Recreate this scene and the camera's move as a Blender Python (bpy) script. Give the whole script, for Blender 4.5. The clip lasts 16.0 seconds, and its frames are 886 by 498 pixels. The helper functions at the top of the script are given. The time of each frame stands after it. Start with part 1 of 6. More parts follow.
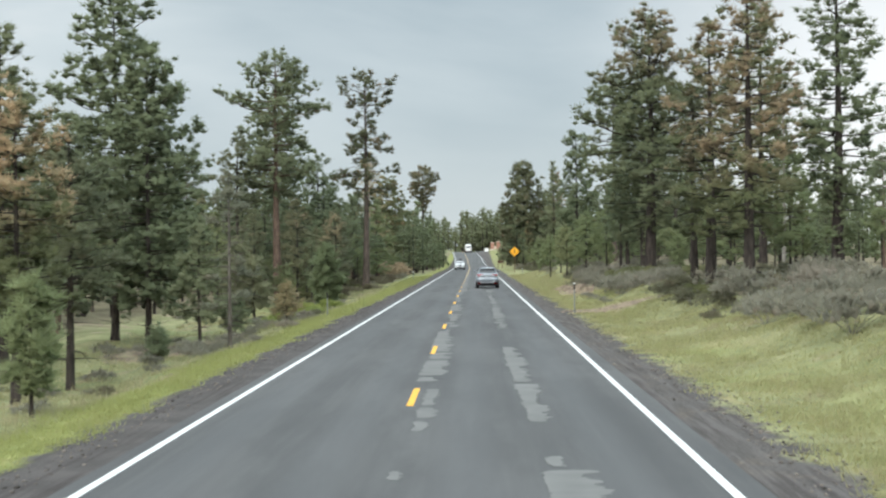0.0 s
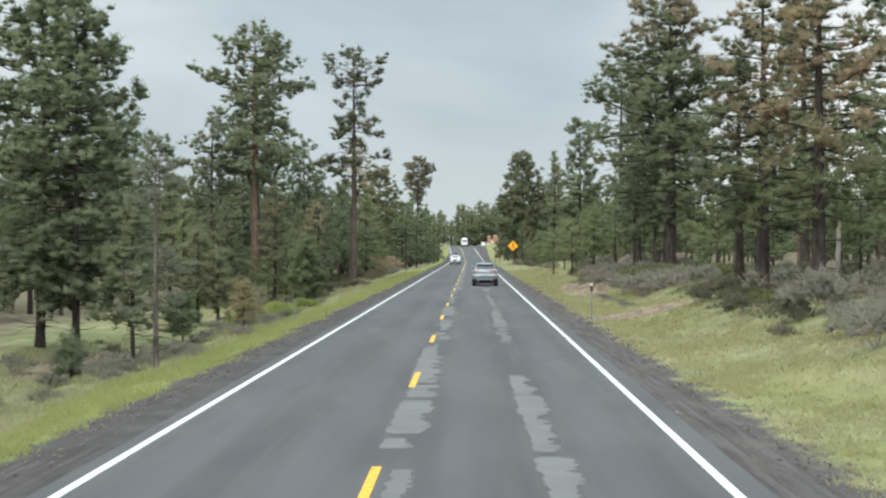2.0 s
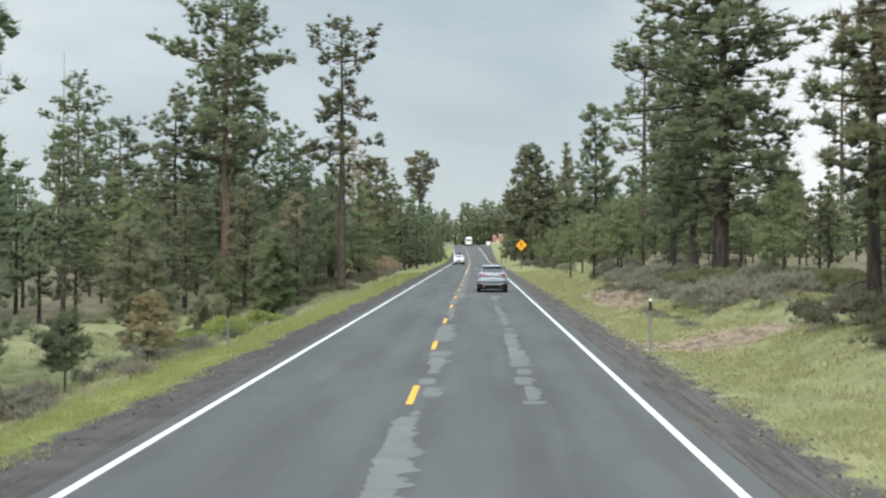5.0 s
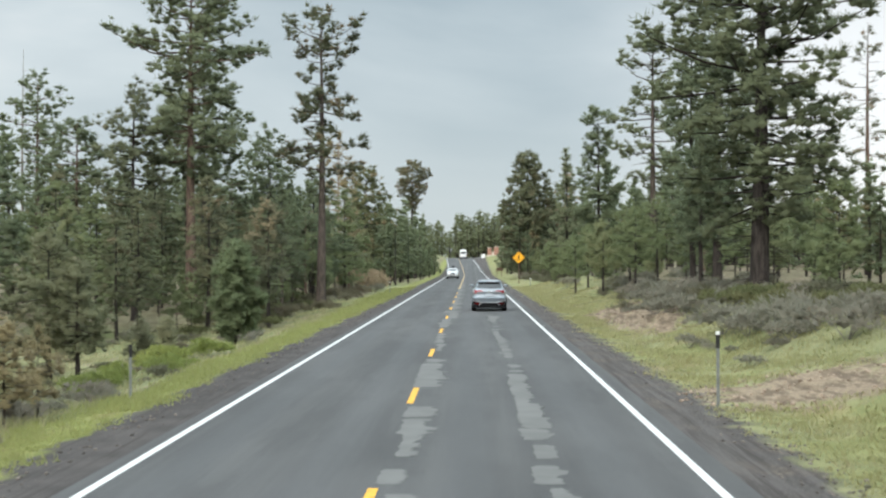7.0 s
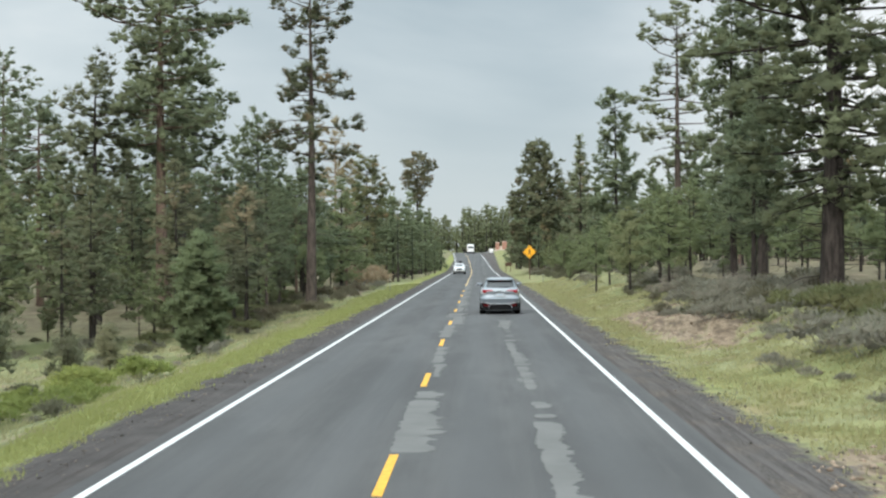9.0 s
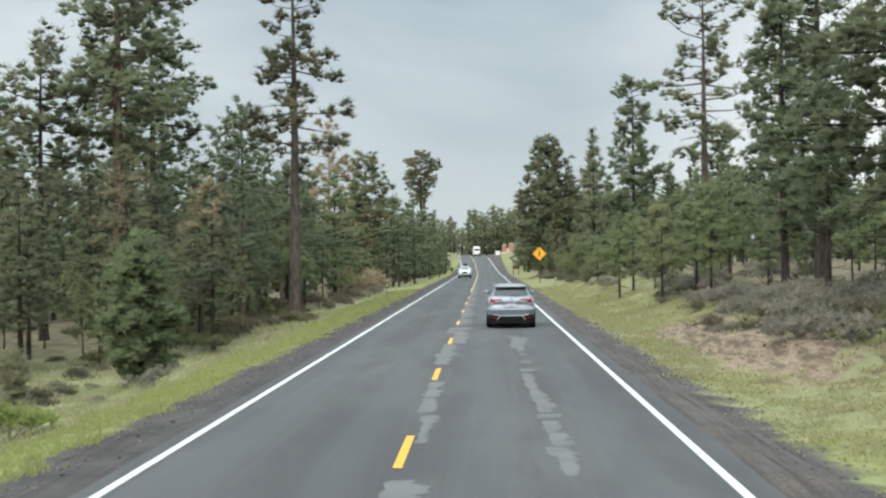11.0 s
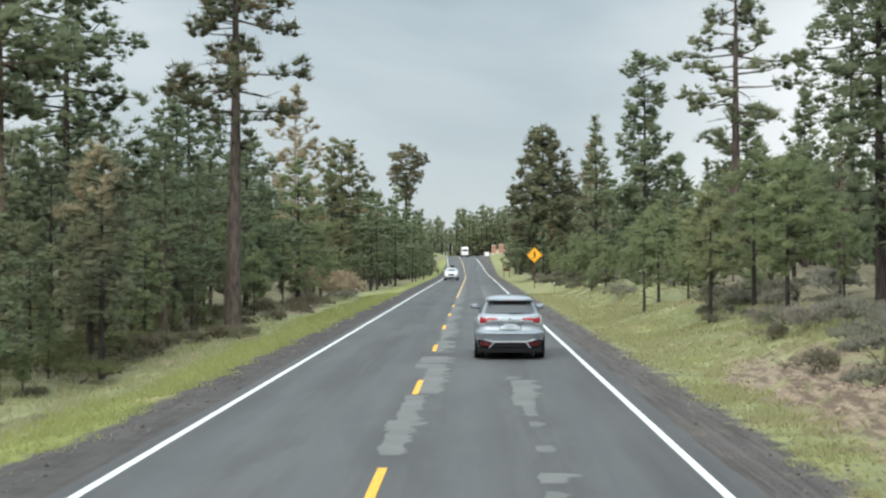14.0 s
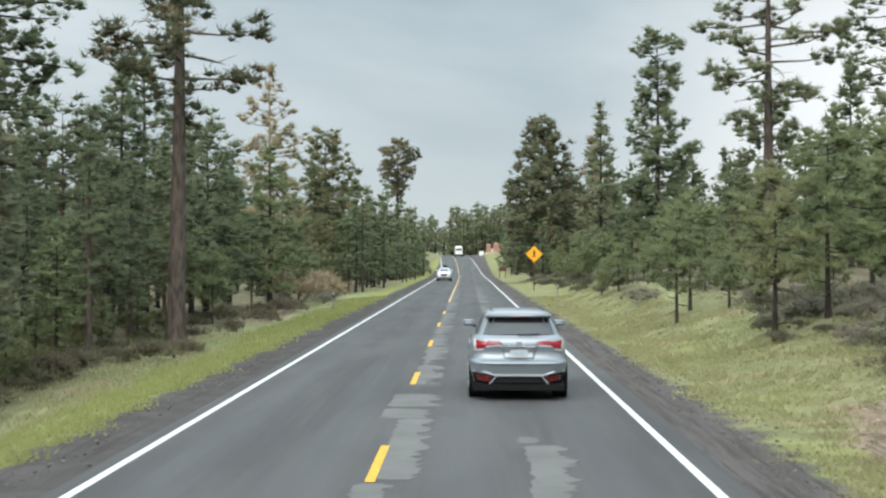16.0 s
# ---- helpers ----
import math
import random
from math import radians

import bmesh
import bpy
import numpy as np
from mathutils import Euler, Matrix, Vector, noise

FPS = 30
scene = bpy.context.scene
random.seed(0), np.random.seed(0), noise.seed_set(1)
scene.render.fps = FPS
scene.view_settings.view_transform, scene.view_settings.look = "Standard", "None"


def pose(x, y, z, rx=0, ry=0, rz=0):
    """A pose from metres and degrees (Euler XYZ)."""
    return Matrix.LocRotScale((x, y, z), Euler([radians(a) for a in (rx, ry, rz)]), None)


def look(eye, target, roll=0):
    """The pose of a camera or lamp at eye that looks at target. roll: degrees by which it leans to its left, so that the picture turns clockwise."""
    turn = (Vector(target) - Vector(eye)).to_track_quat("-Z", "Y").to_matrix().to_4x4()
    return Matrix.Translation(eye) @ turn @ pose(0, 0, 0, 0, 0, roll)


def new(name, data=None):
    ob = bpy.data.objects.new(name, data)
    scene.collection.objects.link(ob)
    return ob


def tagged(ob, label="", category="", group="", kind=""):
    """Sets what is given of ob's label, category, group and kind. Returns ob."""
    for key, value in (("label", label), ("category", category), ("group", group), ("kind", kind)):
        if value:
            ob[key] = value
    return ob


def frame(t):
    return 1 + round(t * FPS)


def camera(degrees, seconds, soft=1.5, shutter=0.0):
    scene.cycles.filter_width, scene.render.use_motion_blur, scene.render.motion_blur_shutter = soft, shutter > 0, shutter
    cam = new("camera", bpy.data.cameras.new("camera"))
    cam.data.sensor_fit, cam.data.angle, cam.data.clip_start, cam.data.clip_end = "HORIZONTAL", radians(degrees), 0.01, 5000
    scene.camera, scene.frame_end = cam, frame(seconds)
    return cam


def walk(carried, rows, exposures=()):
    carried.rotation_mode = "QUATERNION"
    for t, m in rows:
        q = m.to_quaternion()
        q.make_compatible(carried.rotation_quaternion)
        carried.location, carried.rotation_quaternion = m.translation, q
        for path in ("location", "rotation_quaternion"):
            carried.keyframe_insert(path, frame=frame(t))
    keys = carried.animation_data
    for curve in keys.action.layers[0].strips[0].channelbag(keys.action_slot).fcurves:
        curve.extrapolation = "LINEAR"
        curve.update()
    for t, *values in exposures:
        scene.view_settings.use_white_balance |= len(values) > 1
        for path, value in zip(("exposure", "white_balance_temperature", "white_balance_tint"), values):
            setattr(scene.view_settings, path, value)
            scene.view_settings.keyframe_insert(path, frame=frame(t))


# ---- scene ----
cam = camera(37.0, 16.0, soft=2.3, shutter=0.5)
EYE = 2.6
# seconds, x, y, yaw, pitch, roll
PATH = [
    (0, 1.169, 0.000, 1.403, 0.304, 0.584),
    (0.5, 1.165, 2.563, 1.357, 0.206, 0.443),
    (1, 1.161, 5.113, 1.258, 0.138, 0.270),
    (1.5, 1.148, 7.652, 1.151, 0.226, 0.181),
    (2, 1.135, 10.181, 1.236, 0.035, 0.039),
    (2.5, 1.118, 12.701, 1.285, 0.102, -0.064),
    (3, 1.108, 15.214, 1.437, -0.022, -0.111),
    (3.5, 1.105, 17.720, 1.357, 0.081, -0.155),
    (4, 1.108, 20.221, 1.397, -0.010, -0.160),
    (6.5, 1.130, 32.681, 1.364, 0.325, 0.005),
    (7, 1.129, 35.171, 1.202, 0.574, 0.131),
    (7.5, 1.127, 37.661, 1.397, 0.379, 0.251),
    (8, 1.127, 40.154, 1.506, 0.070, 0.438),
    (8.5, 1.126, 42.648, 1.302, 0.219, 0.507),
    (9, 1.125, 45.146, 1.529, 0.357, 0.373),
    (11.5, 1.127, 57.693, 1.799, 0.565, 0.732),
    (12, 1.128, 60.217, 1.548, 0.811, 0.595),
    (12.5, 1.129, 62.746, 1.411, 0.757, 0.557),
    (13, 1.130, 65.281, 1.183, 0.771, 0.377),
    (13.5, 1.132, 67.822, 1.048, 0.793, 0.110),
    (14, 1.134, 70.368, 1.304, 0.511, -0.007),
    (14.5, 1.136, 72.921, 1.131, 0.494, -0.085),
    (15, 1.138, 75.479, 1.008, 0.590, -0.089),
    (15.5, 1.141, 78.042, 1.008, 0.565, -0.001),
    (16, 1.144, 80.611, 1.056, 0.488, -0.069),
]
walk(cam, [(t, pose(x, y, EYE, 90 + pitch, roll, yaw)) for t, x, y, yaw, pitch, roll in PATH], [(0.0, 0.0), (16.0, 0.0)])

# ---- world and sun: bright overcast ----
world = bpy.data.worlds.new("overcast_sky")
scene.world = world
world.use_nodes = True
wn, wl = world.node_tree.nodes, world.node_tree.links
wn.clear()


def wnode(kind, **kw):
    n = wn.new(kind)
    for k, v in kw.items():
        n.inputs[k].default_value = v
    return n


sky = wn.new("ShaderNodeTexSky")
sky.sky_type = "NISHITA"
sky.sun_disc = False
sky.sun_elevation = radians(40)
sky.sun_rotation = radians(200)
coord = wn.new("ShaderNodeTexCoord")
stretch = wn.new("ShaderNodeMapping")
stretch.inputs["Scale"].default_value = (1.0, 1.0, 2.6)
clouds = wnode("ShaderNodeTexNoise", Scale=2.3, Detail=7.0, Roughness=0.48, Distortion=0.35)
ramp = wn.new("ShaderNodeValToRGB")
ramp.color_ramp.elements[0].position, ramp.color_ramp.elements[0].color = 0.39, (0.352, 0.455, 0.512, 1)
ramp.color_ramp.elements[1].position, ramp.color_ramp.elements[1].color = 0.60, (0.70, 0.785, 0.815, 1)
bright = ramp.color_ramp.elements.new(0.70)
bright.color = (0.92, 0.955, 0.96, 1)
split = wn.new("ShaderNodeSeparateXYZ")
low = wn.new("ShaderNodeMapRange")
low.inputs["From Min"].default_value, low.inputs["From Max"].default_value = 0.0, 0.22
low.inputs["To Min"].default_value, low.inputs["To Max"].default_value = 0.75, 0.0
haze = wn.new("ShaderNodeMix")
haze.data_type = "RGBA"
haze.inputs[7].default_value = (0.765, 0.83, 0.85, 1)
blue = wn.new("ShaderNodeVectorMath")
blue.operation = "SCALE"
blue.inputs["Scale"].default_value = 0.08
both = wn.new("ShaderNodeMix")
both.data_type = "RGBA"
both.inputs[0].default_value = 0.12
back = wnode("ShaderNodeBackground", Strength=1.0)
wout = wn.new("ShaderNodeOutputWorld")
wl.new(coord.outputs["Generated"], stretch.inputs["Vector"])
wl.new(stretch.outputs["Vector"], clouds.inputs["Vector"])
wl.new(clouds.outputs["Fac"], ramp.inputs["Fac"])
wl.new(coord.outputs["Generated"], split.inputs["Vector"])
wl.new(split.outputs["Z"], low.inputs["Value"])
wl.new(low.outputs["Result"], haze.inputs[0])
wl.new(ramp.outputs["Color"], haze.inputs[6])
wl.new(sky.outputs["Color"], blue.inputs[0])
wl.new(blue.outputs["Vector"], both.inputs[7])
glow = wn.new("ShaderNodeMapRange")
glow.interpolation_type = "SMOOTHSTEP"
for k, v in (("From Min", 0.05), ("From Max", 0.30), ("To Min", 0.0), ("To Max", 0.9)):
    glow.inputs[k].default_value = v
thin_cloud = wn.new("ShaderNodeMix")
thin_cloud.data_type = "RGBA"
thin_cloud.inputs[7].default_value = (1.12, 1.14, 1.14, 1)
wl.new(split.outputs["X"], glow.inputs["Value"])
lowness = wn.new("ShaderNodeMapRange")
lowness.interpolation_type = "SMOOTHSTEP"
for k, v in (("From Min", 0.12), ("From Max", 0.30), ("To Min", 1.0), ("To Max", 0.0)):
    lowness.inputs[k].default_value = v
veil = wn.new("ShaderNodeMath")
veil.operation = "MULTIPLY"
wl.new(split.outputs["Z"], lowness.inputs["Value"])
wl.new(lowness.outputs["Result"], veil.inputs[0])
wl.new(glow.outputs["Result"], veil.inputs[1])
wl.new(veil.outputs[0], thin_cloud.inputs[0])
wl.new(haze.outputs[2], thin_cloud.inputs[6])
wl.new(thin_cloud.outputs[2], both.inputs[6])
overhead = wn.new("ShaderNodeMapRange")
overhead.interpolation_type = "SMOOTHSTEP"
for k, v in (("From Min", 0.2), ("From Max", 0.6), ("To Min", 1.0), ("To Max", 3.32)):
    overhead.inputs[k].default_value = v
wl.new(split.outputs["Z"], overhead.inputs["Value"])
wl.new(overhead.outputs["Result"], back.inputs["Strength"])
wl.new(both.outputs[2], back.inputs["Color"])
wl.new(back.outputs["Background"], wout.inputs["Surface"])

sun = new("sun", bpy.data.lights.new("sun", "SUN"))
sun.data.energy, sun.data.angle, sun.data.color = 2.6, radians(50), (1.0, 0.96, 0.9)
sun.matrix_world = look((-35, -95, 85), (0, 0, 0))


# ---- materials ----
class Nodes:
    """A small helper round one node material."""

    def __init__(self, name, rough=0.8, metal=0.0, spec=0.3):
        self.mat = bpy.data.materials.new(name)
        self.mat.use_nodes = True
        self.t = self.mat.node_tree
        self.b = self.t.nodes["Principled BSDF"]
        self.b.inputs["Roughness"].default_value = rough
        self.b.inputs["Metallic"].default_value = metal
        self.b.inputs["Specular IOR Level"].default_value = spec
        self.co = self.t.nodes.new("ShaderNodeTexCoord").outputs["Object"]

    def link(self, a, b):
        self.t.links.new(a, b)

    def noise(self, scale, detail=4.0, rough=0.55, vec=None, stretch=None):
        n = self.t.nodes.new("ShaderNodeTexNoise")
        n.inputs["Scale"].default_value, n.inputs["Detail"].default_value, n.inputs["Roughness"].default_value = scale, detail, rough
        v = vec or self.co
        if stretch:
            m = self.t.nodes.new("ShaderNodeMapping")
            m.inputs["Scale"].default_value = stretch
            self.link(v, m.inputs["Vector"])
            v = m.outputs["Vector"]
        self.link(v, n.inputs["Vector"])
        return n.outputs["Fac"]

    def math(self, op, a, b=0.0, c=0.0):
        n = self.t.nodes.new("ShaderNodeMath")
        n.operation = op
        for i, v in enumerate((a, b, c)):
            if isinstance(v, (int, float)):
                n.inputs[i].default_value = v
            else:
                self.link(v, n.inputs[i])
        return n.outputs[0]

    def step(self, v, lo, hi, a=0.0, b=1.0):
        n = self.t.nodes.new("ShaderNodeMapRange")
        n.interpolation_type = "SMOOTHSTEP"
        self.link(v, n.inputs["Value"])
        for k, x in (("From Min", lo), ("From Max", hi), ("To Min", a), ("To Max", b)):
            n.inputs[k].default_value = x
        return n.outputs["Result"]

    def mix(self, fac, a, b):
        n = self.t.nodes.new("ShaderNodeMix")
        n.data_type = "RGBA"
        if isinstance(fac, (int, float)):
            n.inputs[0].default_value = fac
        else:
            self.link(fac, n.inputs[0])
        for i, v in ((6, a), (7, b)):
            if isinstance(v, tuple):
                n.inputs[i].default_value = (*v, 1)
            else:
                self.link(v, n.inputs[i])
        return n.outputs[2]

    def xyz(self):
        n = self.t.nodes.new("ShaderNodeSeparateXYZ")
        self.link(self.co, n.inputs["Vector"])
        return n.outputs

    def island(self):
        return self.t.nodes.new("ShaderNodeNewGeometry").outputs["Random Per Island"]

    def each(self):
        return self.t.nodes.new("ShaderNodeObjectInfo").outputs["Random"]

    def color(self, v):
        if isinstance(v, tuple):
            self.b.inputs["Base Color"].default_value = (*v, 1)
        else:
            self.link(v, self.b.inputs["Base Color"])

    def bump(self, v, strength=0.4, dist=0.02):
        n = self.t.nodes.new("ShaderNodeBump")
        n.inputs["Strength"].default_value, n.inputs["Distance"].default_value = strength, dist
        self.link(v, n.inputs["Height"])
        self.link(n.outputs["Normal"], self.b.inputs["Normal"])


def plain(name, col, rough=0.5, metal=0.0, spec=0.4, wear=0.12, scale=6.0):
    n = Nodes(name, rough, metal, spec)
    f = n.step(n.noise(scale, 5.0), 0.3, 0.7)
    n.color(n.mix(f, tuple(c * (1 - wear) for c in col), tuple(min(1, c * (1 + wear)) for c in col)))
    return n.mat


def needles(name, dark, light, brown, brown_amount, zone=None, thin=0.6):
    """Needle foliage: two greens by tuft, with browned patches; zone gives heights between which they set in, and their share below."""
    n = Nodes(name, 0.65, 0.0, 0.2)
    big = n.noise(0.8, 3.0)
    green = n.mix(n.step(n.island(), 0.0, 1.0, 0.30, 0.70), dark, light)
    green = n.mix(n.step(n.noise(1.6, 2.0), 0.4, 0.7, 0.0, 0.45), green, light)
    tone = n.step(n.each(), 0.0, 0.7, 0.35, 0.0)
    green = n.mix(tone, green, tuple(c * 0.85 for c in dark))
    green = n.mix(n.step(n.each(), 0.6, 1.0, 0.0, 0.4), green, (light[0] * 1.05, light[1] * 0.88, light[2] * 0.95))
    m = n.step(big, 0.66 - 0.3 * brown_amount, 0.84 - 0.3 * brown_amount)
    if zone:
        m = n.math("MULTIPLY", m, n.step(n.xyz()[2], zone[0], zone[1], zone[2], 1.0))
    col = n.mix(m, green, n.mix(n.island(), brown, tuple(c * 0.75 for c in brown)))
    n.color(col)
    tr = n.t.nodes.new("ShaderNodeBsdfTranslucent")
    n.link(col, tr.inputs["Color"])
    ms = n.t.nodes.new("ShaderNodeMixShader")
    ms.inputs[0].default_value = thin
    n.link(n.b.outputs[0], ms.inputs[1])
    n.link(tr.outputs[0], ms.inputs[2])
    n.link(ms.outputs[0], n.t.nodes["Material Output"].inputs["Surface"])
    return n.mat


def bark(name, a, b):
    n = Nodes(name, 0.95, 0.0, 0.1)
    f = n.noise(5.0, 6.0, 0.65, stretch=(1.6, 1.6, 0.35))
    n.color(n.mix(n.step(f, 0.35, 0.65), a, b))
    n.bump(f, 0.7, 0.06)
    return n.mat


def asphalt():
    n = Nodes("worn_asphalt", 0.88, 0.0, 0.25)
    x, y, _ = n.xyz()
    grain = n.noise(55.0, 3.0, 0.7)
    big = n.noise(0.22, 4.0, stretch=(1.6, 0.35, 1.0))
    base = n.mix(n.step(big, 0.3, 0.7), (0.060, 0.0595, 0.0595), (0.097, 0.0955, 0.094))
    streak = n.noise(1.0, 4.0, 0.6, stretch=(2.2, 0.06, 1.0))
    base = n.mix(n.step(streak, 0.42, 0.66, 0.0, 0.4), base, (0.118, 0.116, 0.113))
    fine_streak = n.noise(3.0, 3.0, 0.6, stretch=(3.0, 0.05, 1.0))
    base = n.mix(n.step(fine_streak, 0.4, 0.62, 0.0, 0.12), base, (0.05, 0.05, 0.05))
    blot = n.noise(0.8, 5.0, 0.62, stretch=(1.3, 0.22, 1.0))
    base = n.mix(n.step(blot, 0.46, 0.64, 0.0, 0.55), base, (0.057, 0.0565, 0.056))
    # polished wheel tracks, a little paler
    for track in (-2.45, -0.75, 1.05, 2.9):
        band = n.step(n.math("ABSOLUTE", n.math("SUBTRACT", x, track)), 0.1, 0.55, 0.35, 0.0)
        base = n.mix(band, base, (0.104, 0.106, 0.108))
    base = n.mix(n.step(grain, 0.35, 0.75, 0.0, 0.35), base, (0.12, 0.12, 0.12))
    # pale worn patches along the centre seam and in one wheel track
    for left, right, give, cover, seed in ((0.02, 0.26, 0.36, 0.42, 0.0), (1.93, 2.22, 0.38, 0.44, 37.0)):
        v = n.t.nodes.new("ShaderNodeVectorMath")
        v.operation = "ADD"
        v.inputs[1].default_value = (seed, seed * 1.7, seed)
        n.link(n.co, v.inputs[0])
        run = n.math("SUBTRACT", n.noise(0.24, 3.0, 0.6, v.outputs[0], (0.2, 1.0, 1.0)), cover)
        tooth = n.step(n.noise(0.9, 4.0, 0.6, v.outputs[0], (0.25, 1.0, 1.0)), 0.42, 0.60, -0.22, 0.26)
        ragged = n.math("MULTIPLY", n.math("SUBTRACT", n.noise(5.0, 3.0, 0.6, v.outputs[0], (0.4, 1.0, 1.0)), 0.5), 0.22)
        slack = n.math("ADD", n.math("MULTIPLY", run, 2.2), n.math("ADD", tooth, ragged))
        hi = n.math("ADD", right, n.math("MINIMUM", slack, give))
        lo = n.math("SUBTRACT", left, n.math("MULTIPLY", n.math("MINIMUM", slack, give), 0.3))
        m = n.math("MULTIPLY", n.step(n.math("SUBTRACT", hi, x), 0.0, 0.06), n.step(n.math("SUBTRACT", x, lo), 0.0, 0.06))
        m = n.math("MULTIPLY", m, n.step(n.math("ADD", run, n.math("MULTIPLY", ragged, 0.3)), -0.06, -0.02))
        m = n.math("MULTIPLY", m, n.math("MULTIPLY", n.step(y, 107.0, 110.0), n.step(y, 150.0, 235.0, 1.0, 0.35)))
        patch = n.mix(n.step(n.noise(6.0, 3.0), 0.3, 0.7), (0.135, 0.135, 0.127), (0.185, 0.184, 0.172))
        base = n.mix(n.math("MULTIPLY", m, n.step(grain, 0.2, 0.6, 0.7, 0.95)), base, patch)
    n.color(base)
    n.bump(grain, 0.35, 0.01)
    return n.mat


# eroded sandy cuts: x, y, and half sizes
SANDY = ((7.5, 60.6, 2.6, 2.9), (8.0, 89.5, 1.6, 9.5), (7.9, 98.0, 1.6, 5.5), (-11.5, 56.0, 3.0, 6.0), (-9.0, 150.0, 1.6, 9.0))


def ground_mat():
    n = Nodes("roadside_ground", 0.95, 0.0, 0.1)
    x, y, _ = n.xyz()
    fine = n.noise(9.0, 5.0, 0.7)
    mid = n.noise(1.1, 5.0, 0.6)
    big = n.noise(0.16, 4.0, 0.6)
    wob = n.math("MULTIPLY", n.math("SUBTRACT", mid, 0.5), 0.9)
    side = n.math("ADD", x, wob)
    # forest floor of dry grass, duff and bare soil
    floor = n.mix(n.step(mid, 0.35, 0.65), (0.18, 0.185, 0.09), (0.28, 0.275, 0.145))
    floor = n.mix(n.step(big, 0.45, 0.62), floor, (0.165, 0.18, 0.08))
    # needle litter under the trees, its colour darkened for their shade
    shaded_litter = n.mix(n.step(mid, 0.35, 0.65), (0.13, 0.11, 0.072), (0.20, 0.175, 0.11))
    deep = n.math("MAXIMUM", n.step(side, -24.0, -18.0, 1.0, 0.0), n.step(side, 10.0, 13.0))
    floor = n.mix(n.math("MULTIPLY", deep, n.step(y, 440.0, 455.0, 1.0, 0.0)), floor, shaded_litter)
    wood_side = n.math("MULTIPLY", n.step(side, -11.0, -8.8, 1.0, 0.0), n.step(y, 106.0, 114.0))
    floor = n.mix(n.math("MULTIPLY", wood_side, n.step(y, 440.0, 455.0, 0.85, 0.0)), floor, shaded_litter)
    floor = n.mix(n.math("MULTIPLY", n.step(y, 200.0, 260.0, 0.0, 0.6), n.step(y, 440.0, 455.0, 1.0, 0.0)), floor, shaded_litter)
    soil = n.mix(n.step(fine, 0.3, 0.7), (0.18, 0.133, 0.094), (0.355, 0.277, 0.20))
    floor = n.mix(n.step(n.noise(0.33, 5.0, 0.65), 0.56, 0.68), floor, soil)
    # greener verges beside the road
    grass = n.mix(n.step(mid, 0.3, 0.7), (0.168, 0.185, 0.06), (0.253, 0.265, 0.092))
    straw = n.mix(n.step(mid, 0.3, 0.7), (0.175, 0.18, 0.086), (0.258, 0.255, 0.134))
    grass = n.mix(n.step(x, 0.0, 1.0), grass, n.mix(n.step(big, 0.42, 0.68, 0.0, 0.7), straw, grass))
    grass = n.mix(n.step(n.noise(0.5, 4.0, 0.6, stretch=(1.0, 0.6, 1.0)), 0.52, 0.68, 0.0, 0.55), grass, (0.30, 0.235, 0.13))
    left = n.math("MULTIPLY", n.step(side, -6.9, -5.9), n.step(side, -4.85, -4.55, 1.0, 0.0))
    right = n.math("MULTIPLY", n.step(side, 5.3, 5.7), n.step(side, 7.3, 9.4, 1.0, 0.0))
    col = n.mix(n.math("MAXIMUM", left, right), floor, grass)
    # eroded sandy cuts in the bank
    soil = n.mix(n.step(n.noise(1.6, 5.0, 0.6, stretch=(1.0, 0.3, 1.0)), 0.52, 0.66, 0.0, 0.75), soil, (0.165, 0.12, 0.085))
    strata = n.noise(2.2, 4.0, 0.65, stretch=(1.6, 0.35, 3.0))
    soil = n.mix(n.step(strata, 0.47, 0.58, 0.0, 0.82), soil, (0.11, 0.08, 0.06))
    for cx, cy, rx, ry in SANDY:
        d = n.math("ADD", n.math("POWER", n.math("DIVIDE", n.math("SUBTRACT", x, cx), rx), 2.0), n.math("POWER", n.math("DIVIDE", n.math("SUBTRACT", y, cy), ry), 2.0))
        d = n.math("ADD", d, n.math("MULTIPLY", n.math("SUBTRACT", mid, 0.5), 4.2))
        col = n.mix(n.step(d, 0.4, 1.2, 0.95, 0.0), col, soil)
    # dark cinder gravel of the shoulder
    gravel = n.mix(n.step(n.noise(24.0, 4.0, 0.75), 0.35, 0.7), (0.045, 0.042, 0.04), (0.145, 0.13, 0.12))
    gravel = n.mix(n.step(n.noise(0.8, 4.0, 0.65), 0.48, 0.66, 0.0, 0.8), gravel, n.mix(n.step(n.noise(14.0, 3.0, 0.7), 0.4, 0.65), (0.07, 0.06, 0.053), (0.20, 0.165, 0.135)))
    rut = n.noise(2.4, 4.0, 0.65, stretch=(2.2, 0.10, 1.0))
    gravel = n.mix(n.step(x, -1.0, 1.0), n.mix(n.step(mid, 0.3, 0.7), (0.066, 0.06, 0.057), (0.10, 0.09, 0.085)), gravel)
    gravel = n.mix(n.math("MULTIPLY", n.step(rut, 0.44, 0.62, 0.0, 0.65), n.step(x, -1.0, 1.0)), gravel, (0.13, 0.118, 0.112))
    gravel = n.mix(n.step(n.noise(3.1, 3.0, 0.6, stretch=(2.6, 0.08, 1.0)), 0.5, 0.64, 0.0, 0.6), gravel, (0.05, 0.042, 0.04))
    rag = n.math("ADD", side, n.math("MULTIPLY", n.math("SUBTRACT", n.noise(0.55, 4.0, 0.6), 0.5), 1.1))
    m = n.math("MULTIPLY", n.step(rag, -5.05, -4.6), n.step(rag, 5.25, 5.7, 1.0, 0.0))
    col = n.mix(m, col, gravel)
    n.color(col)
